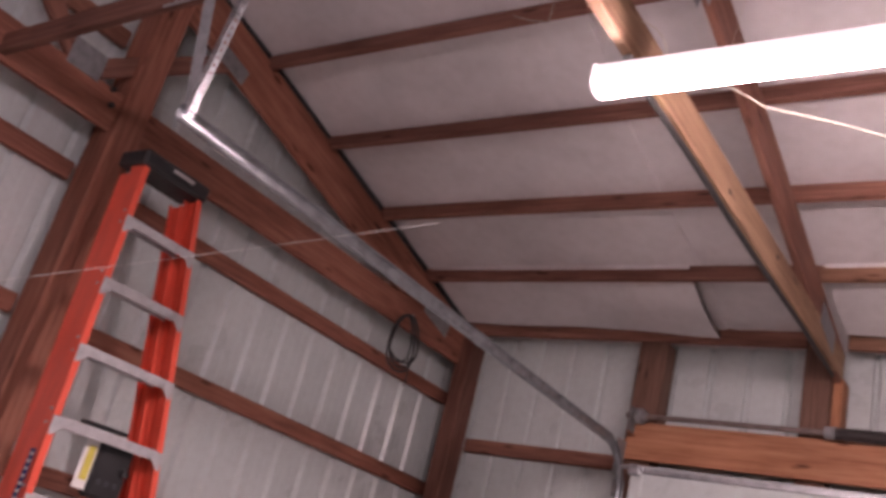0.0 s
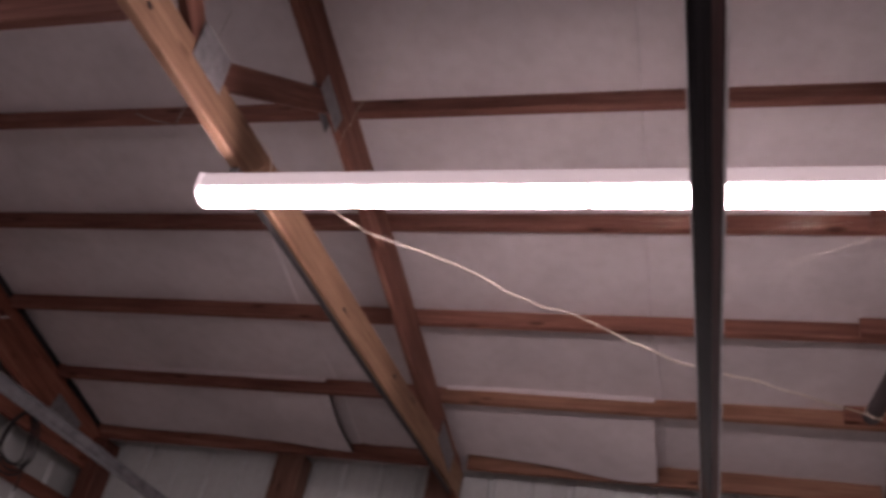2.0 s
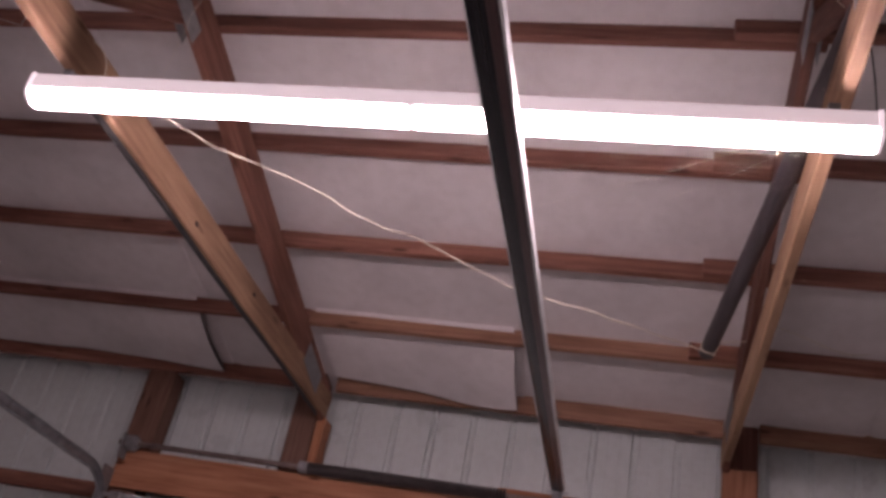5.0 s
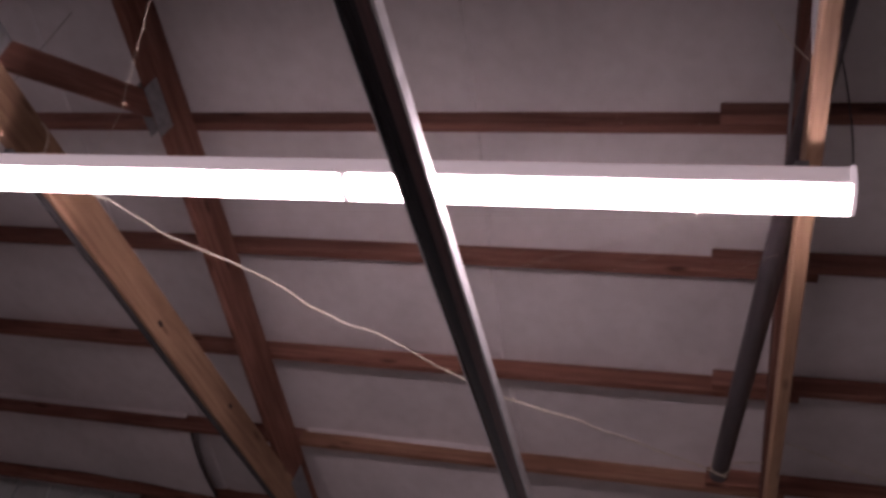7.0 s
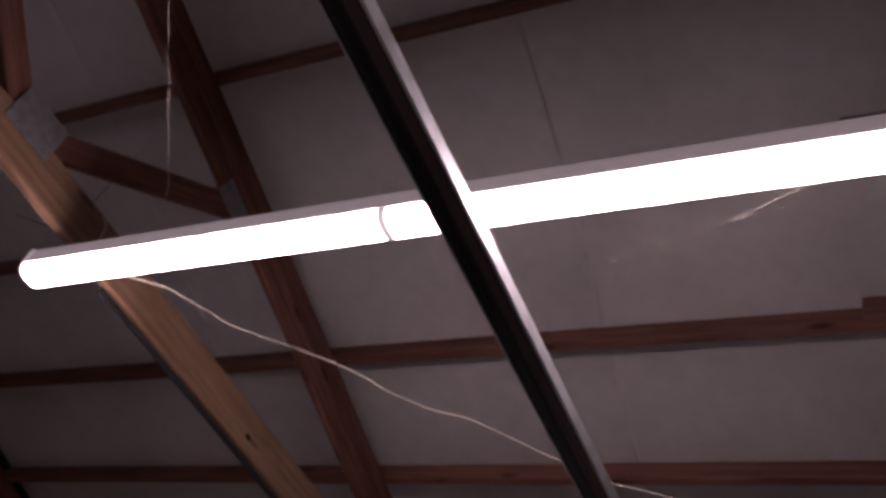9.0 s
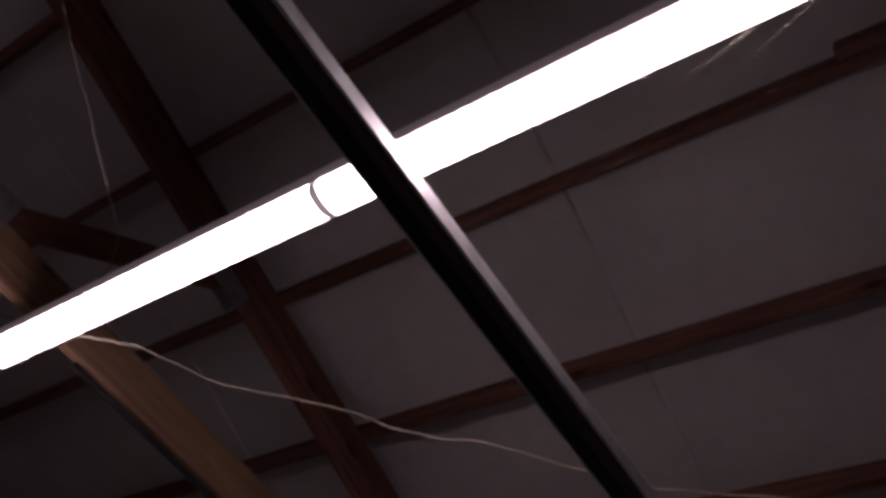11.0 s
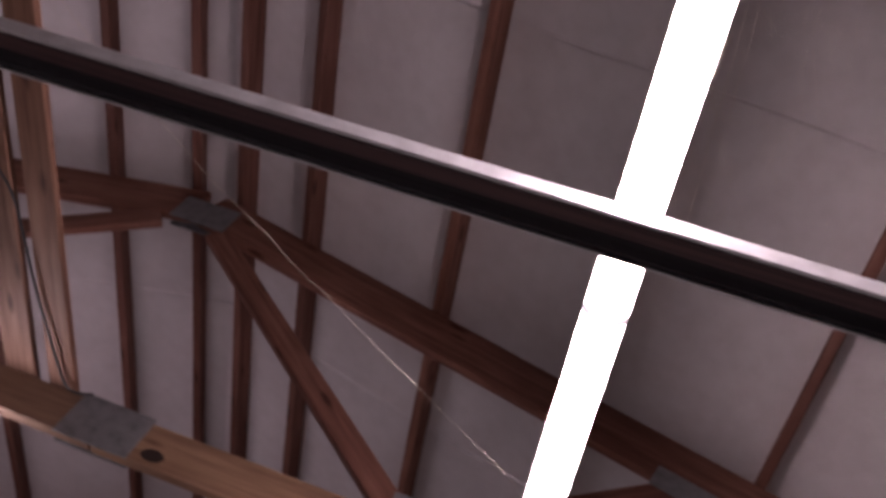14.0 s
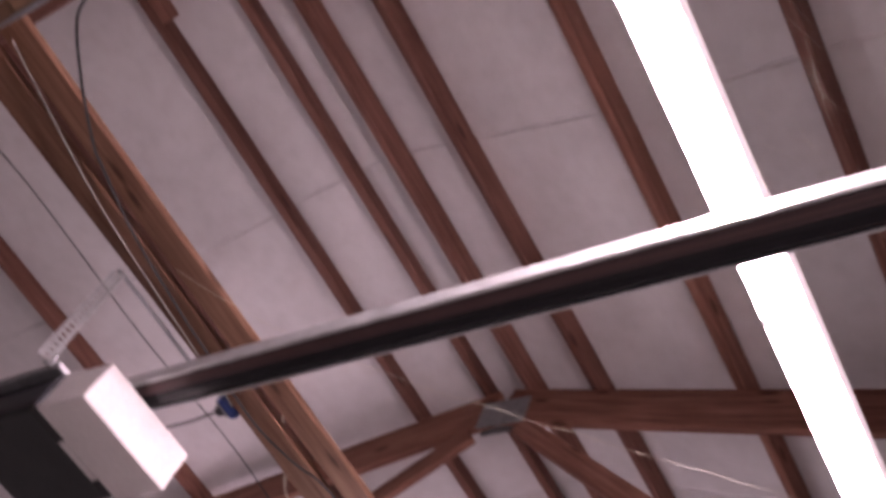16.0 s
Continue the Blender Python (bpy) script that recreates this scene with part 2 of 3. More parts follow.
def sheet_wall(name, label, a, b, height, inward):
    """A wall of ribbed steel sheets, each 0.916 m wide, with a closing skin behind."""
    a, b, inward = Vector(a), Vector(b), Vector(inward)
    d = (b - a).normalized()
    n = (b - a).length
    back = a + (b - a) / 2 - inward * 0.04
    sz = (n + 0.3, 0.02) if abs(d.x) > 0.5 else (0.02, n + 0.3)
    wall = part(name, box_bm(sz[0], sz[1], height, 0, (back.x, back.y, height / 2)), STEEL_WHITE)
    tagged(wall, label, "wall", kind="structure")
    bm = bmesh.new()
    pts = rib_section(4)
    A = [bm.verts.new((u, -w, 0)) for u, w in pts]
    B = [bm.verts.new((u, -w, height)) for u, w in pts]
    for q in range(len(pts) - 1):
        bm.faces.new((A[q], A[q + 1], B[q + 1], B[q]))
    mesh = None
    for i in range(int(math.ceil(n / 0.916))):
        m = Matrix((d, inward, (0, 0, 1))).transposed().to_4x4()
        m.translation = a + d * (0.916 * i) + inward * (0.001 * (i % 2))
        ob = part("steel_sheet", mesh or bm, STEEL_WHITE, wall, m=m)
        mesh = ob.data
    return wall


wall_door = sheet_wall("wall_north", "white ribbed steel wall above the garage door", (WALL_X, WALL_Y, 0), (XEND, WALL_Y, 0), ZE + 0.1, (0, -1, 0))
wall_gable = sheet_wall("wall_west", "white ribbed steel gable wall with timber girts", (WALL_X, YBACK - 0.2, 0), (WALL_X, YE + 0.2, 0), ZE + 1.3, (1, 0, 0))
for nm, sx, sy, c, h in (("wall_east", 0.1, YE - YBACK + 0.8, (XEND, YR), ZE + 1.35), ("wall_south", XEND - XG + 0.8, 0.1, ((XEND + XG) / 2, YBACK - 0.2), ZE + 0.1)):
    tagged(part(nm, box_bm(sx, sy, h, 0, (*c, h / 2)), STEEL_WHITE), "plain white steel wall closing the workshop", "wall", kind="structure")


def ceiling_slope(name, y0, y1):
    """Vinyl-faced insulation over the purlins: sags between them, puckers, creases open at the lapped seams."""
    xs = [XG - 0.24 + (XEND - XG + 0.24) * i / 110 for i in range(111)]
    seams = (-0.615, 1.15, 2.93, 4.7)
    for s in seams:
        xs += [s - 0.012, s - 0.004, s + 0.004, s + 0.012]
    xs.sort()
    ny = 90
    bm = bmesh.new()
    g = []
    for j in range(ny + 1):
        y = y0 + (y1 - y0) * j / ny
        row = []
        for x in xs:
            sag = 0.010 * noise.noise((x * 0.9, y * 2.1, 3.1)) + 0.004 * noise.noise((x * 4, y * 5, 1.2)) + 0.0015 * noise.noise((x * 15, y * 11, 5))
            for s in seams:
                if abs(x - s - 0.01 * math.sin(y * 3)) < 0.007:
                    sag += 0.008
                elif 0 <= x - s < 0.03:
                    sag -= 0.004
            row.append(bm.verts.new((x + 0.01 * math.sin(y * 3), y, zroof(y) + 0.096 + sag)))
        g.append(row)
    for j in range(ny):
        for i in range(len(xs) - 1):
            bm.faces.new((g[j][i], g[j][i + 1], g[j + 1][i + 1], g[j + 1][i]))
    bmesh.ops.recalc_face_normals(bm, faces=bm.faces)
    ob = part(name, bm, VINYL, smooth=True)
    return tagged(ob, "white vinyl-faced roof insulation above the purlins", "ceiling", kind="structure")


ceiling = ceiling_slope("ceiling", YR, YE + 0.22)
ceiling_back = ceiling_slope("ceiling_south", YBACK - 0.22, YR)
deck = part("roof", box_bm(XEND - XG + 0.8, 0.02, 0.02, 0, ((XEND + XG) / 2, YR, zroof(YR) + 0.2)), GALV)
tagged(deck, "metal ridge cap above the insulation", "roof", kind="structure")

roof = thing("roof_framing", (0, YR, ZE), "brown timber purlins under the insulated roof", "roof framing", kind="structure")
PUR = [2.405, 1.825, 1.232, 0.646, 0.061, -0.547, -1.147, -1.472]
for i, y in enumerate(PUR):
    for yy, sgn in ((y - 0.019, 1), (2 * YR - y + 0.019, -1)):
        z = zroof(yy) + 0.0445 + 0.004
        mt = WOOD_WARM if (i == 0 and sgn > 0) else WOOD
        if i == 0 and sgn > 0:
            board("purlin", (XG - 0.15, yy, z), (0.02, yy, z), 0.038, 0.089, WOOD, roof, up=(0, sgn * SL, 1))
            board("purlin", (0.022, yy, z), (2.33, yy, z), 0.038, 0.089, mt, roof, up=(0, sgn * SL, 1))
        else:
            board("purlin", (XG - 0.15, yy, z), (2.33 + 0.02 * (i % 3), yy, z), 0.038, 0.089, mt, roof, up=(0, sgn * SL, 1))
        board("purlin", (2.0 + 0.015 * (i % 2), yy - sgn * 0.039, z + 0.008), (XEND - 0.06, yy - sgn * 0.039, z + 0.008), 0.038, 0.089, WOOD, roof, up=(0, sgn * SL, 1))
for xa, xb, mt in ((XG - 0.1, -0.16, WOOD), (0.055, 2.23, WOOD_WARM), (2.415, XEND - 0.06, WOOD_WARM)):
    board("eave_board", (xa, YE + 0.02, ZE + 0.066), (xb, YE + 0.02, ZE + 0.066), 0.038, 0.13, mt, roof)


for xk, yk, rk in ((1.333, 0.646, 0.026), (0.62, 1.232, 0.016), (1.62, 1.825, 0.014), (0.95, -1.147, 0.018)):
    kz = zroof(yk - 0.038) + 0.004 + rk * 0.62
    kn = tube_bm([(xk, yk - 0.0405, kz), (xk, yk - 0.0365, kz)], rk, 16)
    for v in kn.verts:
        v.co.z = kz + (v.co.z - kz) * 0.6
    part("knot", kn, KNOT, roof, "dark knot in a purlin")


def flap(x0, x1, xr, seed, hang):
    """A loose edge of insulation hanging over the eave board, its free side torn."""
    bm = bmesh.new()
    nx, ny = 36, 14
    g = []
    for j in range(ny + 1):
        v = j / ny
        row = []
        for i in range(nx + 1):
            u = i / nx
            x = x0 + (x1 - x0) * u + xr * v * v * u
            y = 2.37 + 0.53 * v
            edge = 0.5 + 0.5 * math.sin(u * 7 + seed)
            droop = (0.012 + 0.030 * u) * math.sin(math.pi * v) + v * v * (0.020 + 0.035 * edge * u + hang * u * u * (3 - 2 * u))
            z = zroof(y) + 0.075 - droop + 0.006 * noise.noise((x * 3, y * 4, seed))
            row.append(bm.verts.new((x, y, z)))
        g.append(row)
    for j in range(ny):
        for i in range(nx):
            bm.faces.new((g[j][i], g[j][i + 1], g[j + 1][i + 1], g[j + 1][i]))
    bmesh.ops.recalc_face_normals(bm, faces=bm.faces)
    ext = bmesh.ops.extrude_face_region(bm, geom=bm.faces[:])
    bmesh.ops.translate(bm, verts=[e for e in ext["geom"] if isinstance(e, bmesh.types.BMVert)], vec=(0, 0, 0.028))
    bmesh.ops.recalc_face_normals(bm, faces=bm.faces)
    bm.normal_update()
    # torn side split off and coloured dark as the shadow under the flap
    gap_edge = bm.copy()
    bmesh.ops.delete(bm, geom=[f for f in bm.faces if f.normal.x > 0.6], context="FACES_ONLY")
    bmesh.ops.delete(gap_edge, geom=[f for f in gap_edge.faces if f.normal.x <= 0.6], context="FACES")
    t = thing("insulation_flap", (x0, 2.9, zroof(2.9)), "loose torn edge of white insulation hanging by the eave", "insulation", "insulation flaps")
    part("facing", bm, VINYL, t, "wrinkled white vinyl facing")
    part("torn_edge", gap_edge, GAP_SHADE, t, "torn side, dark for the shaded gap beside it")
    return t


flap(XG + 0.02, -0.66, 0.03, 1.0, 0.012)
flap(0.045, 1.13, 0.0, 2.4, 0.055)


# ---- trusses ----
def plate_bm(w, h, ridges=9):
    """A pressed steel nail plate with its rows of punched teeth as ridges."""
    b = [box_bm(0.002, w, h, 0)]
    for i in range(ridges):
        z = -h / 2 + h * (i + 0.5) / ridges
        b.append(box_bm(0.005, w * 0.96, h / ridges * 0.45, 0, (0, 0, z)))
    return join_bm(*b)


def truss(x, material, label):
    """Fink truss with 2x8 top chords, 2x6 bottom chord, 2x4 webs and pressed steel plates; x is its left face."""
    gable = x < -1
    zc, cd = (ZC - 0.064, 0.19) if gable else (ZC, 0.148)
    t = thing("roof_truss", (x, YR, zc), label, "roof truss", "roof trusses")
    c = x + 0.019
    split = YR + 0.34
    board("bottom_chord", (c, YE + 0.03, zc + cd / 2), (c, split + 0.002, zc + cd / 2), 0.038, cd, material, t)
    board("bottom_chord", (c, split - 0.002, zc + cd / 2), (c, YBACK, zc + cd / 2), 0.038, cd, material, t)
    for s in (1, -1):
        ye = YE + 0.04 if s > 0 else YBACK - 0.04
        deep = 0.19 if x > -1 else 0.26
        nz = (0.095 if x > -1 else 0.10) * math.hypot(1, SL)
        board("top_chord", (c, ye, zroof(ye) - nz), (c, YR + s * 0.012, zroof(YR + s * 0.012) - nz), 0.036, deep, WOOD if x > -1 else WOOD_RED, t, up=(0, s * SL, 1))
        yw, ym = YR + s * 1.28, YR + s * 1.99
        board("web", (c, yw - s * 0.05, ZC + 0.155), (c, YR + s * 0.12, zroof(YR) - 0.24), 0.089, 0.035, WOOD, t, up=(1, 0, 0.01))
        board("web", (c, yw + s * 0.07, ZC + 0.165), (c, ym - s * 0.01, zroof(YR + 1.99) - 0.19), 0.089, 0.035, WOOD, t, up=(1, 0, 0.01))
        for side in (-0.0215, 0.0215):
            tilt = Matrix.Rotation(-s * math.atan(SL), 4, "X")
            part("nail_plate", plate_bm(0.17, 0.13), GALV_DULL, t, "dull ribbed steel nail plate", m=Matrix.Translation((c + side, yw, ZC + 0.165)))
            part("nail_plate", plate_bm(0.20, 0.09, 7), GALV_DULL, t, m=Matrix.Translation((c + side, ym, zroof(YR + 1.99) - 0.19)) @ tilt)
            part("nail_plate", plate_bm(0.30, 0.12, 8), GALV_DULL, t, m=Matrix.Translation((c + side, ye - s * 0.42, ZC + 0.135)) @ tilt)
    for side in (-0.0215, 0.0215):
        part("nail_plate", plate_bm(0.23, 0.15, 10), GALV_DULL, t, m=Matrix.Translation((c + side, YR + 0.025, zroof(YR) - 0.160)))
        part("nail_plate", plate_bm(0.24, 0.165, 10), GALV_DULL, t, m=Matrix.Translation((c + side, split, ZC + 0.078)))
    return t


truss_a = truss(0.0, WOOD_LIGHT, "brown timber roof truss with pressed steel plates")
truss_b = truss(XB, WOOD_LIGHT, "brown timber roof truss beside the dark tube")
truss_g = truss(XG - 0.038, WOOD_RED, "dark brown timber truss against the gable wall")

for yk, zk, rk in ((-1.08, 0.04, 0.022), (-0.62, 0.06, 0.009), (0.95, 0.05, 0.011), (1.62, 0.09, 0.010)):
    kb = tube_bm([(0.0365, yk, ZC + zk), (0.0392, yk, ZC + zk)], rk, 14)
    for v in kb.verts:
        v.co.y = yk + (v.co.y - yk) * 1.6
    part("knot", kb, KNOT, truss_a, "dark open knot in the chord")

# black strip stands in for the shadow gap above the gable chord
for s in (1, -1):
    ye = YE + 0.1 if s > 0 else YBACK - 0.1
    strip = board("closure_strip", (XG - 0.045, ye, zroof(ye) + 0.058), (XG - 0.045, YR + s * 0.02, zroof(YR) + 0.053), 0.02, 0.075, BLACK, roof, up=(0, s * SL, 1), bev=0)
    tagged(strip, "dark strip for the shaded gap along the gable")

for yk, zk in ((-0.160, 3.165), (-0.138, 3.095)):
    part("bolt", tube_bm([(XG - 0.004, yk, zk), (XG + 0.016, yk, zk)], 0.014, 6), BLACK, truss_g, "black bolt head through the chord")

# boards carried by the trusses
for y0, y1, zz in ((-1.664, -1.552, 0), (-1.510, -1.415, 0.001)):
    b = board("ceiling_board", (-0.02, (y0 + y1) / 2, ZC + 0.161 + zz), (XB + 0.07, (y0 + y1) / 2, ZC + 0.161 + zz), y1 - y0, 0.022, WOOD_BOARD)
    tagged(b, "flat timber board laid across the truss chords", "timber board", "boards across the trusses")
b = board("ceiling_board", (XG - 0.10, -0.655, ZC + 0.004), (-0.003, -0.64, ZC + 0.044), 0.038, 0.089, WOOD)
tagged(b, "brown timber brace between gable and truss", "timber board", "boards across the trusses")


# ---- posts, girts, header ----
def post(x0, x1, y0, y1, z0, top, label, mt=None):
    ob = board("post", ((x0 + x1) / 2, (y0 + y1) / 2, z0), ((x0 + x1) / 2, (y0 + y1) / 2, top), x1 - x0, y1 - y0, mt or WOOD, up=(0, 1, 0), bev=0.006)
    return tagged(ob, label, "post", "wall posts", "structure")


post(-1.132, -0.951, YE, YE + 0.14, 0, ZE + 0.0, "dull brown timber wall post beside the garage door", WOOD_DULL_SHADED)
post(-0.157, -0.004, YE - 0.004, YE + 0.14, 0, ZE + 0.13, "dull brown timber wall post under a truss", WOOD_DULL_SHADED)
post(0.0, 0.05, YE - 0.01, YE + 0.13, 2.66, ZC - 0.003, "pale timber packing stud under a truss heel", WOOD_GOLD)
post(2.27, 2.413, YE + 0.036, YE + 0.15, 0, ZE + 0.13, "brown timber wall post under a truss")
post(2.231, 2.41, YE - 0.012, YE + 0.034, 2.66, ZC - 0.003, "pale timber packing stud under a truss heel", WOOD_GOLD)
post(XG - 0.03, XG + 0.09, YE - 0.03, YE + 0.13, 0, ZE - 0.02, "brown timber corner post of the workshop")
post(XG - 0.139, XG + 0.036, -0.096, 0.046, 0, zroof(0) - 0.05, "brown timber gable wall post behind the ladder", WOOD_RED)
post(XG - 0.145, XG - 0.041, -3.2, -3.03, 0, zroof(-3.1) - 0.21, "brown timber gable wall post behind the ladder")
for z in (2.785, 2.155, 1.53, 0.9, 0.3):
    for ya, yb in ((YBACK, -3.203), (-3.027, -0.099), (0.049, YE + 0.14)):
        board("girt", (XG - 0.16, ya, z), (XG - 0.16, yb, z), 0.038, 0.089, WOOD_RED, wall_gable)
for z in (3.5, 4.0):
    board("girt", (XG - 0.16, YR - 1.8 + (z - 3.5) * 2.4, z), (XG - 0.16, -0.099, z), 0.038, 0.089, WOOD, wall_gable)
for z in (2.485, 1.9, 1.3, 0.7):
    board("girt", (XG + 0.09, YE + 0.15, z), (-1.135, YE + 0.15, z), 0.038, 0.089, WOOD, wall_door)
header = board("door_header", (-1.105, YE - 0.022, 2.590), (4.0, YE - 0.022, 2.590), 0.04, 0.222, WOOD_GOLD)
tagged(header, "golden timber header beam over the garage door", "header beam", kind="structure")
pad = board("spring_pad", (1.10, YE - 0.052, 2.70), (1.62, YE - 0.052, 2.70), 0.02, 0.14, WOOD_GOLD, header)

# ---- garage door ----
door = thing("garage_door", (1.42, YE - 0.09, 0), "closed white sectional garage door with raised panels", "garage door")
for i in range(4):
    z0, z1 = 0.01 + i * 0.6075, 0.01 + (i + 1) * 0.6075 - 0.006
    sec = part("door_section", box_bm(4.84, 0.04, z1 - z0, 0.004, (1.42, YE - 0.085, (z0 + z1) / 2)), STEEL_WHITE, door)
    for zz in (z0 + 0.03, z1 - 0.03):
        part("stiffener", box_bm(4.8, 0.018, 0.03, 0.004, (1.42, YE - 0.114, zz)), GALV, sec, "galvanised stiffening rib")
    for xx in (-0.97, 1.4, 3.8):
        part("stile", box_bm(0.07, 0.012, z1 - z0 - 0.08, 0.003, (xx, YE - 0.111, (z0 + z1) / 2)), STEEL_WHITE, sec)
part("roller_bracket", box_bm(0.07, 0.05, 0.06, 0.008, (-0.98, YE - 0.13, 2.40)), GALV, door, "galvanised top roller bracket")
part("roller", tube_bm([(-1.06, YE - 0.135, 2.41), (-0.93, YE - 0.135, 2.41)], 0.012), GALV, door)

# torsion bar with spring
shaft = thing("torsion_shaft", (1.42, YE - 0.08, 2.72), "steel torsion shaft with dark coil spring above the door", "torsion shaft")
part("tube", tube_bm([(-1.10, YE - 0.085, 2.722), (4.0, YE - 0.085, 2.722)], 0.0155, 12), OILED, shaft, smooth=True)
coil = []
for k in range(0, 62 * 10):
    a = 2 * math.pi * k / 10
    coil.append((0.03 + 1.12 * k / 620, YE - 0.085 + 0.027 * math.cos(a), 2.722 + 0.027 * math.sin(a)))
part("spring", tube_bm(coil, 0.0085, 6), SPRING, shaft, "dark coiled torsion spring", smooth=True)
part("winding_cone", tube_bm([(0.0, YE - 0.085, 2.722), (0.05, YE - 0.085, 2.722)], 0.034, 14), GALV_DULL, shaft)
part("cable_drum", tube_bm([(-1.04, YE - 0.085, 2.722), (-1.03, YE - 0.085, 2.722), (-1.0, YE - 0.085, 2.722)], 0.045, 20), GALV_DULL, shaft, smooth=False)
part("bearing_plate", box_bm(0.006, 0.12, 0.14, 0.002, (-1.065, YE - 0.07, 2.70)), GALV_DULL, shaft)
part("set_screw", tube_bm([(-1.0, YE - 0.085, 2.722), (-0.975, YE - 0.085, 2.722)], 0.026, 8), GALV_DULL, shaft)


# ---- door track ----
def sweep(path, section):
    """Section (across, normal) swept along points in the y-z plane at x offsets."""
    bm = bmesh.new()
    rings = []
    for i, p in enumerate(path):
        a, b = path[max(i - 1, 0)], path[min(i + 1, len(path) - 1)]
        d = Vector((0, b[1] - a[1], b[2] - a[2])).normalized()
        n = Vector((0, -d.z, d.y))
        rings.append([bm.verts.new(Vector(p) + Vector((u, 0, 0)) + n * w) for u, w in section])
    for A, B in zip(rings, rings[1:]):
        for k in range(len(section) - 1):
            bm.faces.new((A[k], A[k + 1], B[k + 1], B[k]))
    bmesh.ops.recalc_face_normals(bm, faces=bm.faces)
    bmesh.ops.solidify(bm, geom=bm.faces[:], thickness=0.0025)
    return bm


TX, TZ, TY = -1.074, 2.566, YE - 0.09
R = 0.27
TD = TZ - 0.045
tp = [(TX, -0.665 + (TY - R + 0.665) * k / 12, TZ + (TD - TZ) * k / 12) for k in range(13)]
tp += [(TX, TY - R + R * math.sin(a), TD - R + R * math.cos(a)) for a in (math.pi / 2 * k / 12 for k in range(1, 13))]
tp += [(TX, TY, TD - R - (TD - R - 0.05) * k / 6) for k in range(1, 7)]
SEC = [(-0.018 * math.cos(a), 0.032 * math.sin(a)) for a in (math.radians(-135 + 270 * k / 16) for k in range(17))]
track = thing("door_track", (TX, TY, 0), "galvanised garage door track curving up from the jamb", "door track")
part("track", sweep(tp, SEC), GALV_TRACK, track, smooth=True)
part("jamb_bracket", box_bm(0.05, 0.06, 0.10, 0.003, (TX - 0.03, TY + 0.05, 2.3)), GALV_DULL, track)
part("flag_bracket", box_bm(0.004, 0.12, 0.20, 0.001, (TX - 0.02, TY - 0.02, 2.47)), GALV_DULL, track)


def perf_bm(length, w=0.032, pitch=0.03, angle=True):
    """Slotted steel strap or angle: punched holes all along, local x is its length."""
    bm = bmesh.new()
    us = [0]
    n = int(length / pitch)
    for i in range(n):
        us += [i * pitch + pitch * 0.25, i * pitch + pitch * 0.75]
    us.append(n * pitch)
    for flange in range(2 if angle else 1):
        vs = [0.0, w * 0.32, w * 0.68, w]
        V = {}
        for i, u in enumerate(us):
            for j, v in enumerate(vs):
                V[i, j] = bm.verts.new((u - length / 2, v, 0) if flange == 0 else (u - length / 2, 0, -v))
        for i in range(len(us) - 1):
            for j in range(3):
                if j == 1 and i % 2 == 1:
                    continue
                bm.faces.new((V[i, j], V[i + 1, j], V[i + 1, j + 1], V[i, j + 1]))
    bmesh.ops.remove_doubles(bm, verts=bm.verts, dist=1e-5)
    bmesh.ops.solidify(bm, geom=bm.faces[:], thickness=0.002)
    return bm


def strap(name, a, b, parent, up=(0, 0, 1), w=0.032, mt=None, angle=True, label=""):
    m, n = along(a, b, up)
    return part(name, perf_bm(n, w, 0.03, angle), mt or GALV, parent, label, m)


strap("hanger", (TX + 0.015, -0.65, TZ + 0.0), (TX + 0.02, -0.615, ZC + 0.01), track, up=(0, -1, 0.1), w=0.024, label="slotted galvanised hanger angle")
mh, nh = along((TX - 0.01, -0.63, TZ + 0.02), (TX - 0.10, -0.66, ZC + 0.02), (0.3, -1, 0))
part("flat_strap", box_bm(nh, 0.042, 0.003, 0.001), GALV_DULL, track, "dull flat steel strap", m=mh)
strap("hanger_rail", (TX - 0.32, -0.665, ZC + 0.0), (TX + 0.10, -0.665, ZC + 0.0), track, up=(0, 0, 1), mt=GALV_DULL)

# ---- the strip light under the trusses ----
LX0 = -0.068


def strip_light(m, length, group):
    """Two-lens strip light, local x along it from 0, z = 0 at its top."""
    t = thing("strip_light", (0, 0, 0), "long white strip light switched on under the trusses", "strip light", group)
    t.matrix_basis = m
    WORLDM[t] = m
    hs = [(-0.038, -0.038), (-0.042, -0.043), (-0.042, -0.089), (-0.038, -0.094), (0.038, -0.094), (0.042, -0.089), (0.042, -0.043), (0.038, -0.038)]
    part("housing", profile_bm(hs, 0.004, length - 0.004, "x", close=True), HOUSING, t, m=m)
    pts = [(0.0405 * math.cos(a), -0.0945 - 0.030 * math.sin(a) ** 0.7) for a in (math.pi * k / 18 for k in range(19))]
    half = length / 2
    for x0 in (0.095, length - 0.11):
        part("mounting_block", box_bm(0.03, 0.04, 0.036, 0.002, (x0, 0, -0.018)), GALV_DULL, t, m=m)
    for x0, x1 in ((0.012, half - 0.014), (half + 0.010, length - 0.012)):
        part("lens", profile_bm(pts, x0, x1, "x", close=True), LENS, t, "glowing white diffuser lens", m=m, smooth=False)
    ring = [(y * 1.03, -0.0945 + (z + 0.0945) * 1.03) for y, z in pts]
    for x0 in (half - 0.0125, half + 0.0025):
        part("coupling_ring", profile_bm(ring, x0, x0 + 0.006, "x", close=True), LENS_RING, t, "clear-white lens coupling ring", m=m)
    cap = [(-0.041, -0.035), (-0.045, -0.042), (-0.045, -0.089)] + [(-y, z) for y, z in ring[1:-1]][::1] + [(0.045, -0.089), (0.045, -0.042), (0.041, -0.035)]
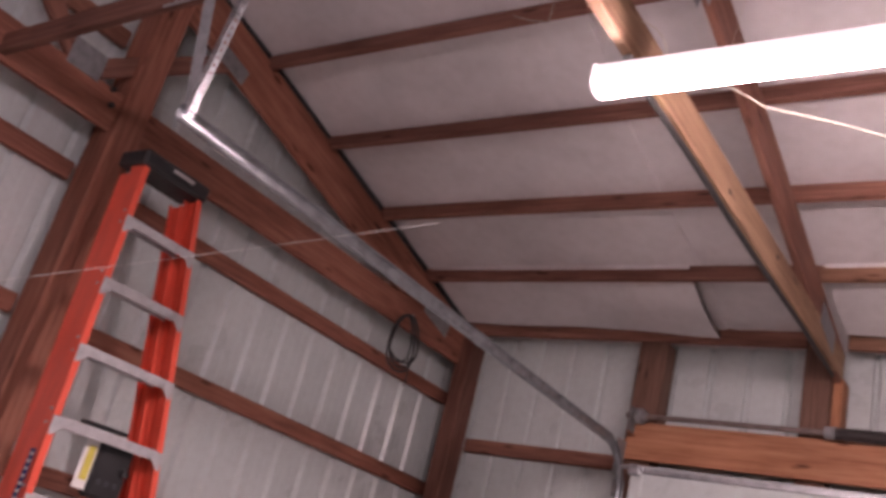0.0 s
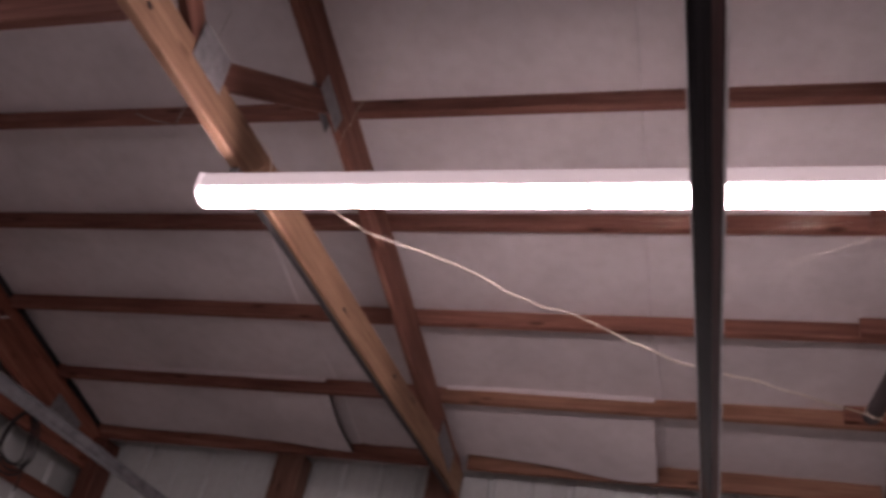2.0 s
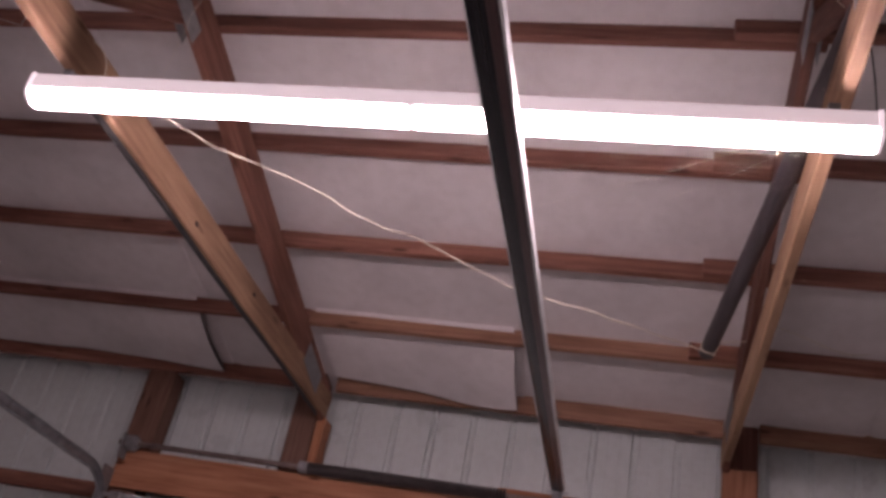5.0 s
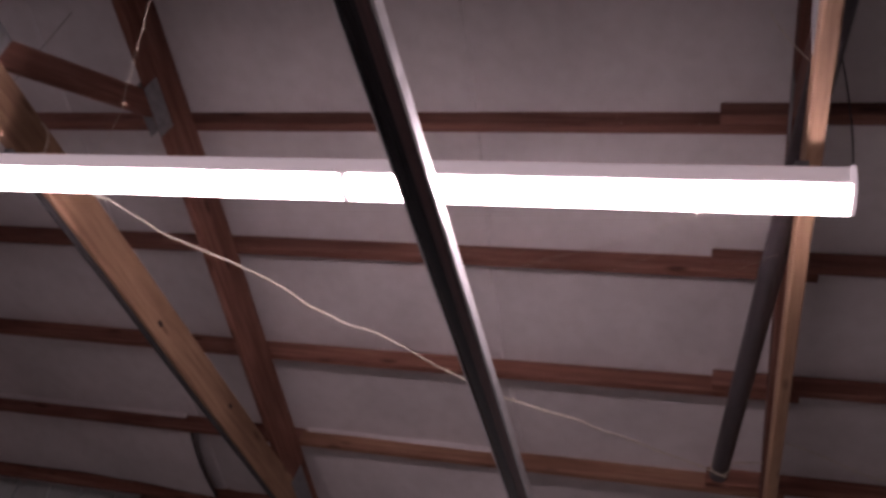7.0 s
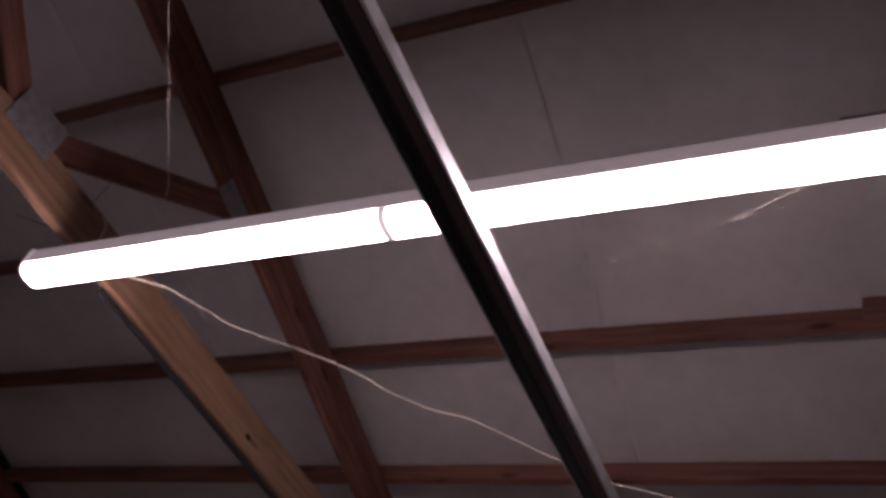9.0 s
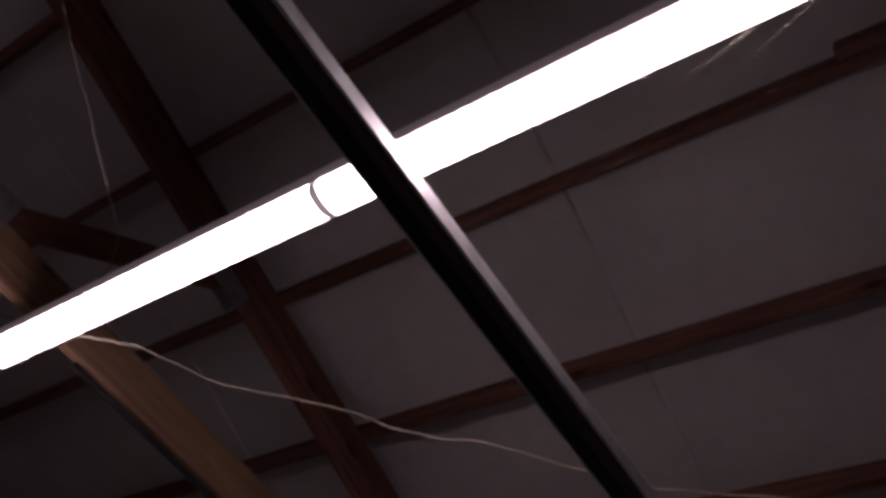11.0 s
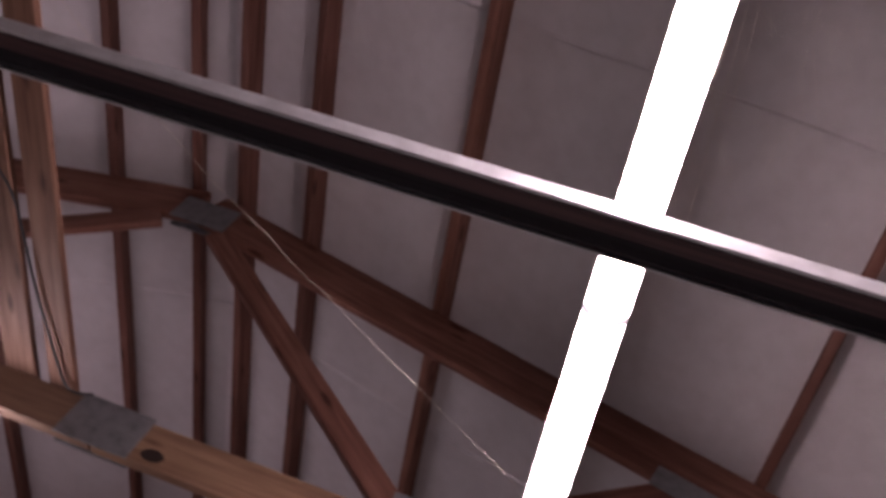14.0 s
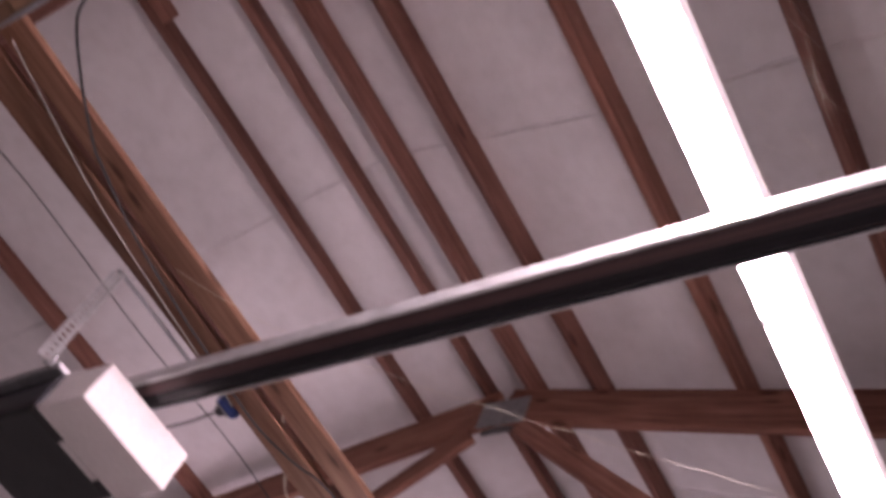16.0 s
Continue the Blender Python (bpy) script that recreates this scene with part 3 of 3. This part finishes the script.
    for x0 in (0.0, length - 0.012):
        part("end_cap", profile_bm(cap, x0, x0 + 0.011, "x", close=True), LENS_END, t, "translucent white end cap", m=m)
    return t


LENS_END = glow("dim_end_cap", (1.0, 0.92, 0.97), 0.6)
LENS_RING = glow("dim_coupling", (1.0, 0.94, 0.95), 0.6)
# the housing above the lenses is given a faint emission of its own
HOUSING = glow("faint_glow_housing", (1.0, 0.92, 0.95), 0.36)
light_a = strip_light(Matrix.Translation((LX0, 0, ZC - 0.002)), 2.395, "strip lights")


def tube_batten(a, b):
    """A slim metal batten with a bare glowing tube in end holders, hung from a to b."""
    t = thing("strip_light", a, "slim white batten with a bare glowing tube", "strip light", "strip lights")
    m, n = along(a, b)
    part("batten", box_bm(n, 0.026, 0.03, 0.003, (0, 0, 0.045)), WHITE_PLASTIC, t, "white steel batten", m=m)
    part("tube", tube_bm([(-n / 2 + 0.02, 0, 0), (n / 2 - 0.02, 0, 0)], 0.015, 14), TUBE, t, "bare glowing tube", m=m, smooth=True)
    for e in (-1, 1):
        part("tube_holder", box_bm(0.02, 0.026, 0.06, 0.003, (e * (n / 2 - 0.012), 0, 0.012)), WHITE_PLASTIC, t, m=m)
    for e in (-0.35, 0.35):
        q = m @ Vector((e * n, 0, 0.06))
        part("hanging_wire", tube_bm([q, (q.x, q.y, zroof(q.y) + 0.07)], 0.0015, 5), GALV, t)
    return t


TUBE = glow("glowing_tube", (0.98, 0.90, 1.0), 50.0)
light_b = tube_batten(Vector((-0.045, -1.92, ZC + 0.036)), Vector((-0.40, -3.16, ZC + 0.036)))

# bare bulb in a holder under the chord
bulb = thing("light_bulb", (0.019, -1.735, ZC), "bright bare bulb in a white holder under the truss", "light bulb")
part("lampholder", tube_bm([(0.019, -1.735, ZC), (0.019, -1.735, ZC - 0.012), (0.019, -1.735, ZC - 0.03)], 0.030, 18), WHITE_PLASTIC, bulb)
part("socket", tube_bm([(0.019, -1.735, ZC - 0.03), (0.019, -1.735, ZC - 0.075)], 0.021, 16), WHITE_PLASTIC, bulb, smooth=True)
bm = bmesh.new()
bmesh.ops.create_uvsphere(bm, u_segments=20, v_segments=12, radius=0.031)
for v in bm.verts:
    v.co.z = v.co.z * 1.15 + (0.02 if v.co.z > 0.02 else 0)
part("globe", bm, glow("glowing_bulb", (0.86, 0.93, 1.0), 240.0), bulb, "glowing cool white globe", m=Matrix.Translation((0.019, -1.735, ZC - 0.115)), smooth=True)

# ---- garage door opener ----


def rail_pt(y, dz=0.0):
    return (1.445 - 0.012 * y, y, ZC - 0.345 + 0.031 * y + dz)


opener = thing("garage_door_opener", rail_pt(-1.4), "garage door opener with dark rail and white lamp cover", "door opener")
m, n = along(rail_pt(-1.40), rail_pt(YE - 0.12))
w, h = 0.038, 0.012
hu = 0.021
sec = [(-w + 0.007, -h), (-w, -h), (-w, hu), (w, hu), (w, -h), (w - 0.004, -h)]
part("rail", profile_bm(sec, -n / 2, n / 2, "x", thick=0.002), GALV_BRIGHT, opener, "galvanised steel channel rail", m=m)
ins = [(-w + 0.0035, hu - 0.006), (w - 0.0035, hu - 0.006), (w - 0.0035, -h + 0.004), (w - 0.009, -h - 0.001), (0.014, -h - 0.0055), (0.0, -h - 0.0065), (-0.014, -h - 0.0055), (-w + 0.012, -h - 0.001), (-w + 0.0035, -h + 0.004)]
part("rail_edge", profile_bm([(-w + 0.008, -h - 0.0030), (-w + 0.008, -h - 0.0010), (-w + 0.028, -h - 0.005), (-w + 0.030, -h - 0.0085)], -n / 2 + 0.003, n / 2 - 0.003, "x", close=True), RAIL_LIP, opener, "reddish dark edge strip of the rail", m=m)
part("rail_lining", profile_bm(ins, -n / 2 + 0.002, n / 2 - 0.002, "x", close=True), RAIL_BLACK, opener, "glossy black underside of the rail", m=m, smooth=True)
for yy in (-0.1, 1.2):
    part("rail_joint", box_bm(0.10, 0.062, 0.004, 0.001, (yy, 0, hu + 0.002)), GALV_DULL, opener, m=m)
hp = rail_pt(YE - 0.1)
part("header_bracket", box_bm(0.05, 0.08, 0.12, 0.004, (hp[0], YE - 0.085, hp[2] - 0.02)), GALV_DULL, opener)
part("bracket_bolt", tube_bm([(hp[0] - 0.06, YE - 0.14, hp[2] - 0.03), (hp[0] + 0.06, YE - 0.14, hp[2] - 0.03)], 0.006, 8), GALV, opener)
OX, OY, OZ = 1.444, -1.172, 2.534     # middle of the lamp cover's lower front edge
body = part("body", box_bm(0.26, 0.34, 0.10, 0.02, (OX, OY - 0.33, OZ + 0.06)), GREY_DARK, opener, "dark grey plastic motor housing")
part("body_skirt", box_bm(0.27, 0.30, 0.03, 0.01, (OX, OY - 0.31, OZ + 0.012)), BLACK, body)
cov = box_bm(0.266, 0.15, 0.104, 0, (OX - 0.005, OY - 0.075, OZ + 0.052))
for v in cov.verts:
    if v.co.y > OY - 0.05:
        v.co.x = OX - 0.005 + (v.co.x - OX + 0.005) * 0.98
        v.co.z = OZ + 0.052 + (v.co.z - OZ - 0.052) * 0.97
bmesh.ops.bevel(cov, geom=cov.edges[:], offset=0.003, segments=1, affect="EDGES")
part("lamp_cover", cov, MILKY, opener, "milky white lamp cover")
part("cover_seam", box_bm(0.274, 0.006, 0.092, 0.002, (OX, OY - 0.153, OZ + 0.049)), GREY_DARK, opener)
mh, nh = along((1.10, -1.686, ZC + 0.148), (1.555, -1.686, ZC + 0.148))
part("hanger_rail", profile_bm([(-0.008, 0), (0.008, 0), (0.008, -0.014)], -nh / 2, nh / 2, "x", thick=0.003), GALV_DULL, opener, "grey steel hanger angle along the boards", m=mh)
strap("hanger", (1.605, -1.355, OZ + 0.118), (1.532, -1.682, ZC + 0.15), opener, up=(0.3, 0.8, -0.57), w=0.036, mt=GALV_BRIGHT, angle=False, label="slotted galvanised hanger strap")
part("hanger_foot", tube_bm([(1.615, -1.37, OZ + 0.114), (1.53, -1.335, OZ + 0.110)], 0.007, 8), GALV_DULL, opener)
part("hanger_bolt", tube_bm([(1.605, -1.352, OZ + 0.100), (1.605, -1.352, OZ + 0.130)], 0.006, 6), GALV_DULL, opener)
part("chassis_plate", box_bm(0.035, 0.36, 0.016, 0.003, (OX + 0.140, OY - 0.33, OZ + 0.105)), GALV, body, "grey steel chassis edge")
part("cover_lip", box_bm(0.11, 0.024, 0.006, 0.001, (OX - 0.02, OY - 0.162, OZ + 0.001)), MILKY, opener)

# outlet box with plug
ob = thing("outlet_box", (1.03, -1.73, ZC + 0.15), "dark blue plastic outlet box fixed to the boards", "outlet box")
part("box", box_bm(0.078, 0.03, 0.058, 0.004, (1.03, -1.682, ZC + 0.172)), BLUE, ob)
plate = part("cover_plate", box_bm(0.066, 0.012, 0.05, 0.003, (1.03, -1.7035, ZC + 0.170)), GALV_DULL, ob, "grey duplex socket face")
for dx in (-0.017, 0.017):
    part("socket", box_bm(0.026, 0.004, 0.03, 0.002, (1.03 + dx, -1.711, ZC + 0.170)), GREY_DARK, plate)
part("plug", box_bm(0.03, 0.035, 0.03, 0.006, (1.018, -1.731, ZC + 0.165)), BLACK, ob, "black plug")
part("fixing_screw", tube_bm([(1.03, -1.709, ZC + 0.18), (1.03, -1.712, ZC + 0.18)], 0.003, 8), GALV, ob)


def bez(p, n=24):
    P = [Vector(q) for q in p]
    return [((1 - u) ** 3) * P[0] + 3 * u * (1 - u) ** 2 * P[1] + 3 * u * u * (1 - u) * P[2] + u ** 3 * P[3] for u in (k / n for k in range(n + 1))]


def wiggle(pts, a, f, seed):
    out = []
    for i, p in enumerate(pts):
        k = min(i, len(pts) - 1 - i) / 3
        q = Vector(noise.noise_vector((i * f, seed, 0.3))) * a * min(1, k)
        out.append(p + q)
    return out


def cable(name, pts, r, mt, label, category="cable"):
    return tagged(part(name, tube_bm(pts, r, 6), mt, smooth=True), label, category)


# cables on the boards
def through_pts(p, n=6):
    """A smooth line through the given points."""
    P = [Vector(q) for q in p]
    P = [2 * P[0] - P[1]] + P + [2 * P[-1] - P[-2]]
    out = []
    for a, b, c, e in zip(P, P[1:], P[2:], P[3:]):
        for k in range(n):
            u = k / n
            out.append(0.5 * (2 * b + (c - a) * u + (2 * a - 5 * b + 4 * c - e) * u * u + (3 * b - a - 3 * c + e) * u ** 3))
    return out + [P[-2]]


ZB = ZC + 0.143
k1 = through_pts([(2.19, -1.22, ZB + 0.03), (2.148, -1.259, ZB - 0.012), (2.025, -1.355, ZB - 0.02), (1.891, -1.46, ZB - 0.005), (1.834, -1.485, ZB - 0.003), (1.624, -1.543, ZB - 0.006),
                  (1.368, -1.584, ZB - 0.002), (1.257, -1.589, ZB - 0.006), (0.972, -1.617, ZB - 0.003), (0.80, -1.58, ZB - 0.006), (0.689, -1.535, ZB - 0.004), (0.40, -1.50, ZB - 0.006), (0.10, -1.45, ZB - 0.004)])
k1 += bez([k1[-1], (0.06, -1.44, ZC + 0.14), (0.05, -1.42, ZC + 0.12), (0.045, -1.36, ZC + 0.16)], 8)[1:]
cable("dark_cable", k1, 0.0042, CORD_DARK, "dark cable stapled under the boards")
k2 = through_pts([(2.19, -1.476, ZB - 0.002), (2.164, -1.482, ZB - 0.004), (2.006, -1.52, ZB - 0.005), (1.806, -1.569, ZB - 0.004), (1.615, -1.595, ZB - 0.005), (1.30, -1.625, ZB - 0.004), (1.06, -1.652, ZB + 0.004), (1.035, -1.675, ZB + 0.01)])
cable("pale_cable", k2, 0.0022, CORD_GREY, "pale grey cable running along the boards to the outlet box")
k5 = through_pts([(2.23, -1.89, 3.20), (1.95, -1.89, 3.285), (1.3, -1.892, 3.278), (0.7, -1.89, 3.285), (0.03, -1.90, 3.20)])
cable("straight_wire", k5, 0.0022, CORD_DARK, "thin dark wire stretched between two trusses", "wire")
c1 = through_pts([(0.14, 0.03, ZC - 0.050), (0.20, 0.09, ZC - 0.046), (0.273, 0.18, 3.031), (0.334, 0.422, 3.099), (0.553, 0.589, 3.11), (0.775, 0.725, 3.056), (1.016, 0.855, 3.038), (1.291, 1.035, 2.997), (1.606, 1.202, 2.999), (1.852, 1.479, 3.07), (2.074, 1.788, 3.153), (2.06, 1.86, 3.205)])
cable("hanging_cord", wiggle(c1, 0.010, 0.4, 2.0), 0.0028, CORD, "thin off-white cord slung from the light to the tube", "cord")
s1 = through_pts([(0.352, -0.034, ZC - 0.056), (0.372, -0.05, 3.10), (0.414, -0.099, 3.136), (0.58, -0.31, 3.118), (0.75, -0.527, 3.10), (0.92, -0.743, 3.086), (1.093, -0.963, 3.077), (1.30, -1.24, 3.11), (1.50, -1.50, 3.195)])
cable("thin_string", wiggle(s1, 0.006, 0.5, 7.0), 0.0006, CORD, "thin pale string from the light to the boards", "string")
k3 = bez([(1.018, -1.748, ZC + 0.165), (1.08, -1.80, ZC + 0.02), (1.2, -1.55, ZC - 0.1), (1.36, -1.45, OZ + 0.10)], 20)
cable("opener_cord", k3, 0.004, CORD_DARK, "dark mains cord from outlet box to the opener", "cord")
k4 = through_pts([(0.44, -2.50, zroof(-2.5) + 0.07), (0.38, -2.44, 4.0), (0.30, -2.367, 3.815), (0.24, -2.34, 3.70), (0.20, -2.19, 3.545), (0.13, -1.985, 3.33), (0.07, -1.87, 3.235), (0.04, -1.835, 3.2)])
cable("loose_wire", k4, 0.0036, CORD, "pale wire hanging loosely from the roof", "wire")
kc = [Vector((0.013 + 0.003 * math.sin(u * 11), 0.16 + 2.72 * u, ZC - 0.010)) for u in (i / 30 for i in range(31))]
cable("chord_cable", kc, 0.0115, CORD_DARK, "thick black cable stapled under the truss chord")
cable("twig", wiggle(bez([(-0.465, 0.023, 3.323), (-0.455, 0.07, 3.335), (-0.435, 0.12, 3.37), (-0.419, 0.173, 3.395)], 8), 0.004, 0.8, 4.0) + [Vector((-0.41, 0.20, zroof(0.2) + 0.10))], 0.0022, CORD_GREY, "stray pale strand hanging from the insulation", "strand")
cable("thin_string", bez([(2.133, -0.248, 3.289), (2.16, -0.20, 3.275), (2.21, -0.13, 3.28), (2.242, -0.091, 3.29)], 8) + [Vector((2.25, -0.06, 3.32)), Vector((2.25, -0.05, zroof(-0.05) - 0.10))], 0.0013, CORD, "thin pale string end beside the truss", "string")
# short hanging ends
cable("light_tie", bez([(0.16, -0.02, ZC - 0.058), (0.15, -0.01, ZC + 0.04), (0.10, 0.0, ZC + 0.10), (0.04, 0.01, ZC + 0.14)], 8), 0.002, CORD, "short white tie holding the light", "tie")
cable("light_tie", bez([(2.32, 0.01, ZC - 0.058), (2.34, 0.06, ZC + 0.1), (2.36, 0.14, ZC + 0.3), (2.32, 0.20, zroof(0.2) + 0.02)], 10), 0.002, CORD_DARK, "short dark wire holding the light", "tie")

# tube laid over the chord of the third truss
ta, tb = Vector((2.345, -1.05, ZC + 0.186)), Vector((2.057, 1.90, ZC + 0.16))
d = (tb - ta).normalized()
tube = thing("dark_tube", ta, "long dark brown tube lying over the truss chord", "tube")
part("pipe", tube_bm([ta, tb], 0.034, 18), PIPE, tube, smooth=False)
part("tie_wire", tube_bm([tb - d * 0.07 + Vector((0.036 * math.cos(a) + 0.0, 0, 0.036 * math.sin(a))) for a in (2 * math.pi * k / 12 for k in range(13))], 0.003, 5), CORD, tube, "white tie wire")
part("tie_wire", tube_bm([tb - d * 0.07 + Vector((0.03, 0, 0.02)), (XB + 0.02, 1.95, zroof(1.95) - 0.16)], 0.0025, 5), CORD, tube)
cable("loose_wire", bez([(XB + 0.06, 1.9, zroof(1.9) - 0.1), (2.5, 2.0, 3.4), (2.65, 2.1, 3.32), (2.78, 2.15, 3.40)], 12), 0.0022, CORD, "thin pale wire end beside the truss", "wire")

# ---- coil of cable on the gable ----
cl = thing("cable_coil", (XG + 0.03, 2.29, 3.1), "dark coil of cable hung on the gable truss", "cable coil")
part("nail", tube_bm([(XG - 0.01, 2.25, 3.06), (XG + 0.06, 2.25, 3.07)], 0.004, 6), GALV_DULL, cl)
for k in range(4):
    rw, rh = 0.105 + 0.014 * k, 0.15 + 0.016 * (k % 3)
    cy, cz = 2.25 + 0.012 * math.sin(k * 2), 3.065 - rh
    loop = [Vector((XG + 0.014 + 0.010 * k + 0.005 * math.sin(3 * a), cy + rw * math.sin(a) * (1 - 0.25 * math.cos(a)), cz + rh * math.cos(a))) for a in (2 * math.pi * i / 30 for i in range(30))]
    part("loop", tube_bm(loop, 0.0065, 6, closed=True), CORD_DARK, cl, smooth=True)
part("tail", tube_bm(bez([(XG + 0.03, 2.33, 2.83), (XG + 0.02, 2.38, 2.78), (XG + 0.01, 2.40, 2.72), (XG - 0.02, 2.43, 2.66)], 8), 0.005, 6), CORD_DARK, cl)
# spider thread across the corner
cable("spider_thread", through_pts([(-2.42, -1.30, 1.58), (-1.5, -0.70, 2.00), (-1.0, -0.384, 2.23), (-0.42, -0.14, 2.43)], 8), 0.0009, WHITE_PLASTIC, "single bright spider thread", "cobweb")

# ---- step ladder ----
def lx(z):
    return -2.185 + 0.143 * (2.85 - z)


def lyl(z):
    return -0.035 - 0.058 * (2.83 - z)


def lyr(z):
    return 0.305 + 0.120 * (2.83 - z)


ladder = thing("step_ladder", (lx(0), 0.2, 0), "orange fibreglass step ladder leaning on the gable wall", "ladder")


def channel(name, y0f, sgn, back, zt):
    """An orange C-channel leg, web outside, flanges turned in."""
    bm = bmesh.new()
    secn = [(0.045, -sgn * 0.030), (0.045, 0), (-0.045, 0), (-0.045, -sgn * 0.030)]
    rings = []
    for z in [0.0, 0.6, 1.2, 1.8, 2.4, zt]:
        x = lx(z) - back * (1 - 0.25 * z / 2.9)
        rings.append([bm.verts.new((x + u * (0.85 if back else 1), y0f(z) + v, z)) for u, v in secn])
    for A, B in zip(rings, rings[1:]):
        for k in range(3):
            bm.faces.new((A[k], A[k + 1], B[k + 1], B[k]))
    bmesh.ops.recalc_face_normals(bm, faces=bm.faces)
    bmesh.ops.solidify(bm, geom=bm.faces[:], thickness=0.005)
    return part(name, bm, ORANGE, ladder)


rl = channel("rail", lyl, -1, 0, 2.83)
rr = channel("rail", lyr, 1, 0, 2.83)
channel("rear_rail", lambda z: lyl(z) + 0.012, -1, 0.12, 2.80)
channel("rear_rail", lambda z: lyr(z) - 0.012, 1, 0.12, 2.80)
cap = box_bm(0.19, lyr(2.84) - lyl(2.84) + 0.035, 0.075, 0.012, (lx(2.84) - 0.035, (lyl(2.84) + lyr(2.84)) / 2, 2.865))
tc = part("top_cap", cap, BLACK, ladder, "black plastic top cap")
part("cap_slot", box_bm(0.004, 0.12, 0.018, 0.002, (lx(2.84) + 0.062, 0.16, 2.875)), ALU, tc, "bright slot edge")
for i in range(9):
    z = 2.585 - 0.287 * i
    ya, yb = lyl(z) + 0.006, lyr(z) - 0.006
    tread = profile_bm([(-0.042, 0.0), (0.042, 0.0), (0.044, -0.006), (0.042, -0.040), (0.030, -0.040), (0.030, -0.037), (0.038, -0.036), (0.038, -0.006), (-0.038, -0.006), (-0.038, -0.036), (-0.042, -0.036)], ya, yb, "y", close=True)
    st = part("step", tread, ALU, ladder, "ribbed aluminium step", m=Matrix.Translation((lx(z), 0, z)))
    for yy, s in ((ya + 0.002, 1), (yb - 0.002, -1)):
        br = profile_bm([(-s * 0.010, 0), (-s * 0.010, -0.085), (s * 0.045, -0.034), (s * 0.045, 0)], 0.053, 0.056, "x", close=True)
        part("knee_brace", br, ALU, st, m=Matrix.Translation((lx(z), yy, z - 0.005)))
        for dz in (0.018, -0.035):
            part("rivet", tube_bm([(lx(z) + 0.02, yy - s * 0.012, z + dz), (lx(z) + 0.02, yy - s * 0.004, z + dz)], 0.006, 8), ALU, st)
for z, hh, mt in ((1.46, 0.25, BLUE), ):
    yb = lyl(z) - 0.0075
    lab = part("rail_label", box_bm(0.030, 0.001, hh, 0, (lx(z) + 0.006, yb, z)), mt, rl, "blue and white label on the rail")
    for k in range(9):
        part("print_bar", box_bm(0.017, 0.001, 0.011, 0, (lx(z) + 0.006 + 0.0004 * k, yb - 0.0015, z - 0.11 + 0.027 * k)), WHITE_PLASTIC, lab)
tray = part("tool_tray", box_bm(0.06, 0.17, 0.24, 0.015, (lx(1.62) - 0.055, 0.275, 1.60)), BLACK, ladder, "black plastic brace with tool slots")
part("warning_label", box_bm(0.002, 0.06, 0.20, 0, (lx(1.62) - 0.022, 0.145, 1.60)), WHITE_PLASTIC, ladder, "white and yellow warning label")
part("label_band", box_bm(0.002, 0.034, 0.13, 0, (lx(1.62) - 0.019, 0.150, 1.60)), YELLOW, ladder)
part("tray_rim", box_bm(0.05, 0.21, 0.014, 0.004, (lx(1.75) - 0.10, 0.24, 1.755)), BLACK, tray)
for k in range(3):
    part("tool_slot", tube_bm([(lx(1.62) - 0.026, 0.23 + 0.04 * k, 1.545), (lx(1.62) - 0.022, 0.23 + 0.04 * k, 1.545)], 0.012, 10), GREY_DARK, tray)
part("spreader_clip", box_bm(0.03, 0.02, 0.055, 0.004, (lx(1.68) - 0.01, lyr(1.68) + 0.017, 1.68)), BLACK, ladder, "black plastic clip on the rail")
part("tray_knob", tube_bm([(lx(1.62) - 0.03, 0.33, 1.60), (lx(1.62) - 0.012, 0.33, 1.60)], 0.018, 12), BLACK, ladder)

# ---- cobwebs near the end of the light ----
random.seed(11)
wb = []
for k in range(48):
    p = Vector((random.uniform(1.3, 2.28), random.uniform(0.04, 0.22), ZC - random.uniform(0.0, 0.09)))
    q = p + Vector((random.uniform(-0.16, -0.03), random.uniform(-0.01, 0.06), random.uniform(-0.025, 0.02)))
    strand = [p.lerp(q, u / 7) + Vector(noise.noise_vector((k * 3.1, u * 0.7, 1.5))) * 0.006 for u in range(8)]
    wb.append(tube_bm(strand, random.uniform(0.00008, 0.00015), 4))
# long strands from the lens to the rail and the tube
for a, b in (((1.47, 0.07, 2.722), (2.00, 0.042, 2.932)), ((1.62, 0.08, 2.795), (2.06, 0.042, 2.965)), ((1.80, 0.09, 2.785), (2.12, 0.042, 2.945))):
    a, b = Vector(a), Vector(b)
    wb.append(tube_bm([a.lerp(b, u / 12) + Vector((0, 0, -0.012 * math.sin(math.pi * u / 12))) + Vector(noise.noise_vector((a.x * 7, u * 0.5, 2.5))) * 0.003 for u in range(13)], 0.0002, 4))
for k in range(60):
    p = Vector((random.uniform(1.1, 2.3), random.uniform(-0.25, 0.35), ZC - random.uniform(-0.05, 0.10)))
    b = bmesh.new()
    bmesh.ops.create_icosphere(b, subdivisions=1, radius=random.uniform(0.0006, 0.0013))
    bmesh.ops.translate(b, verts=b.verts, vec=p)
    wb.append(b)
web_ob = part("cobweb", join_bm(*wb), CORD)
tagged(web_ob, "dusty cobweb strands beside the strip light", "cobweb", kind="stuff")
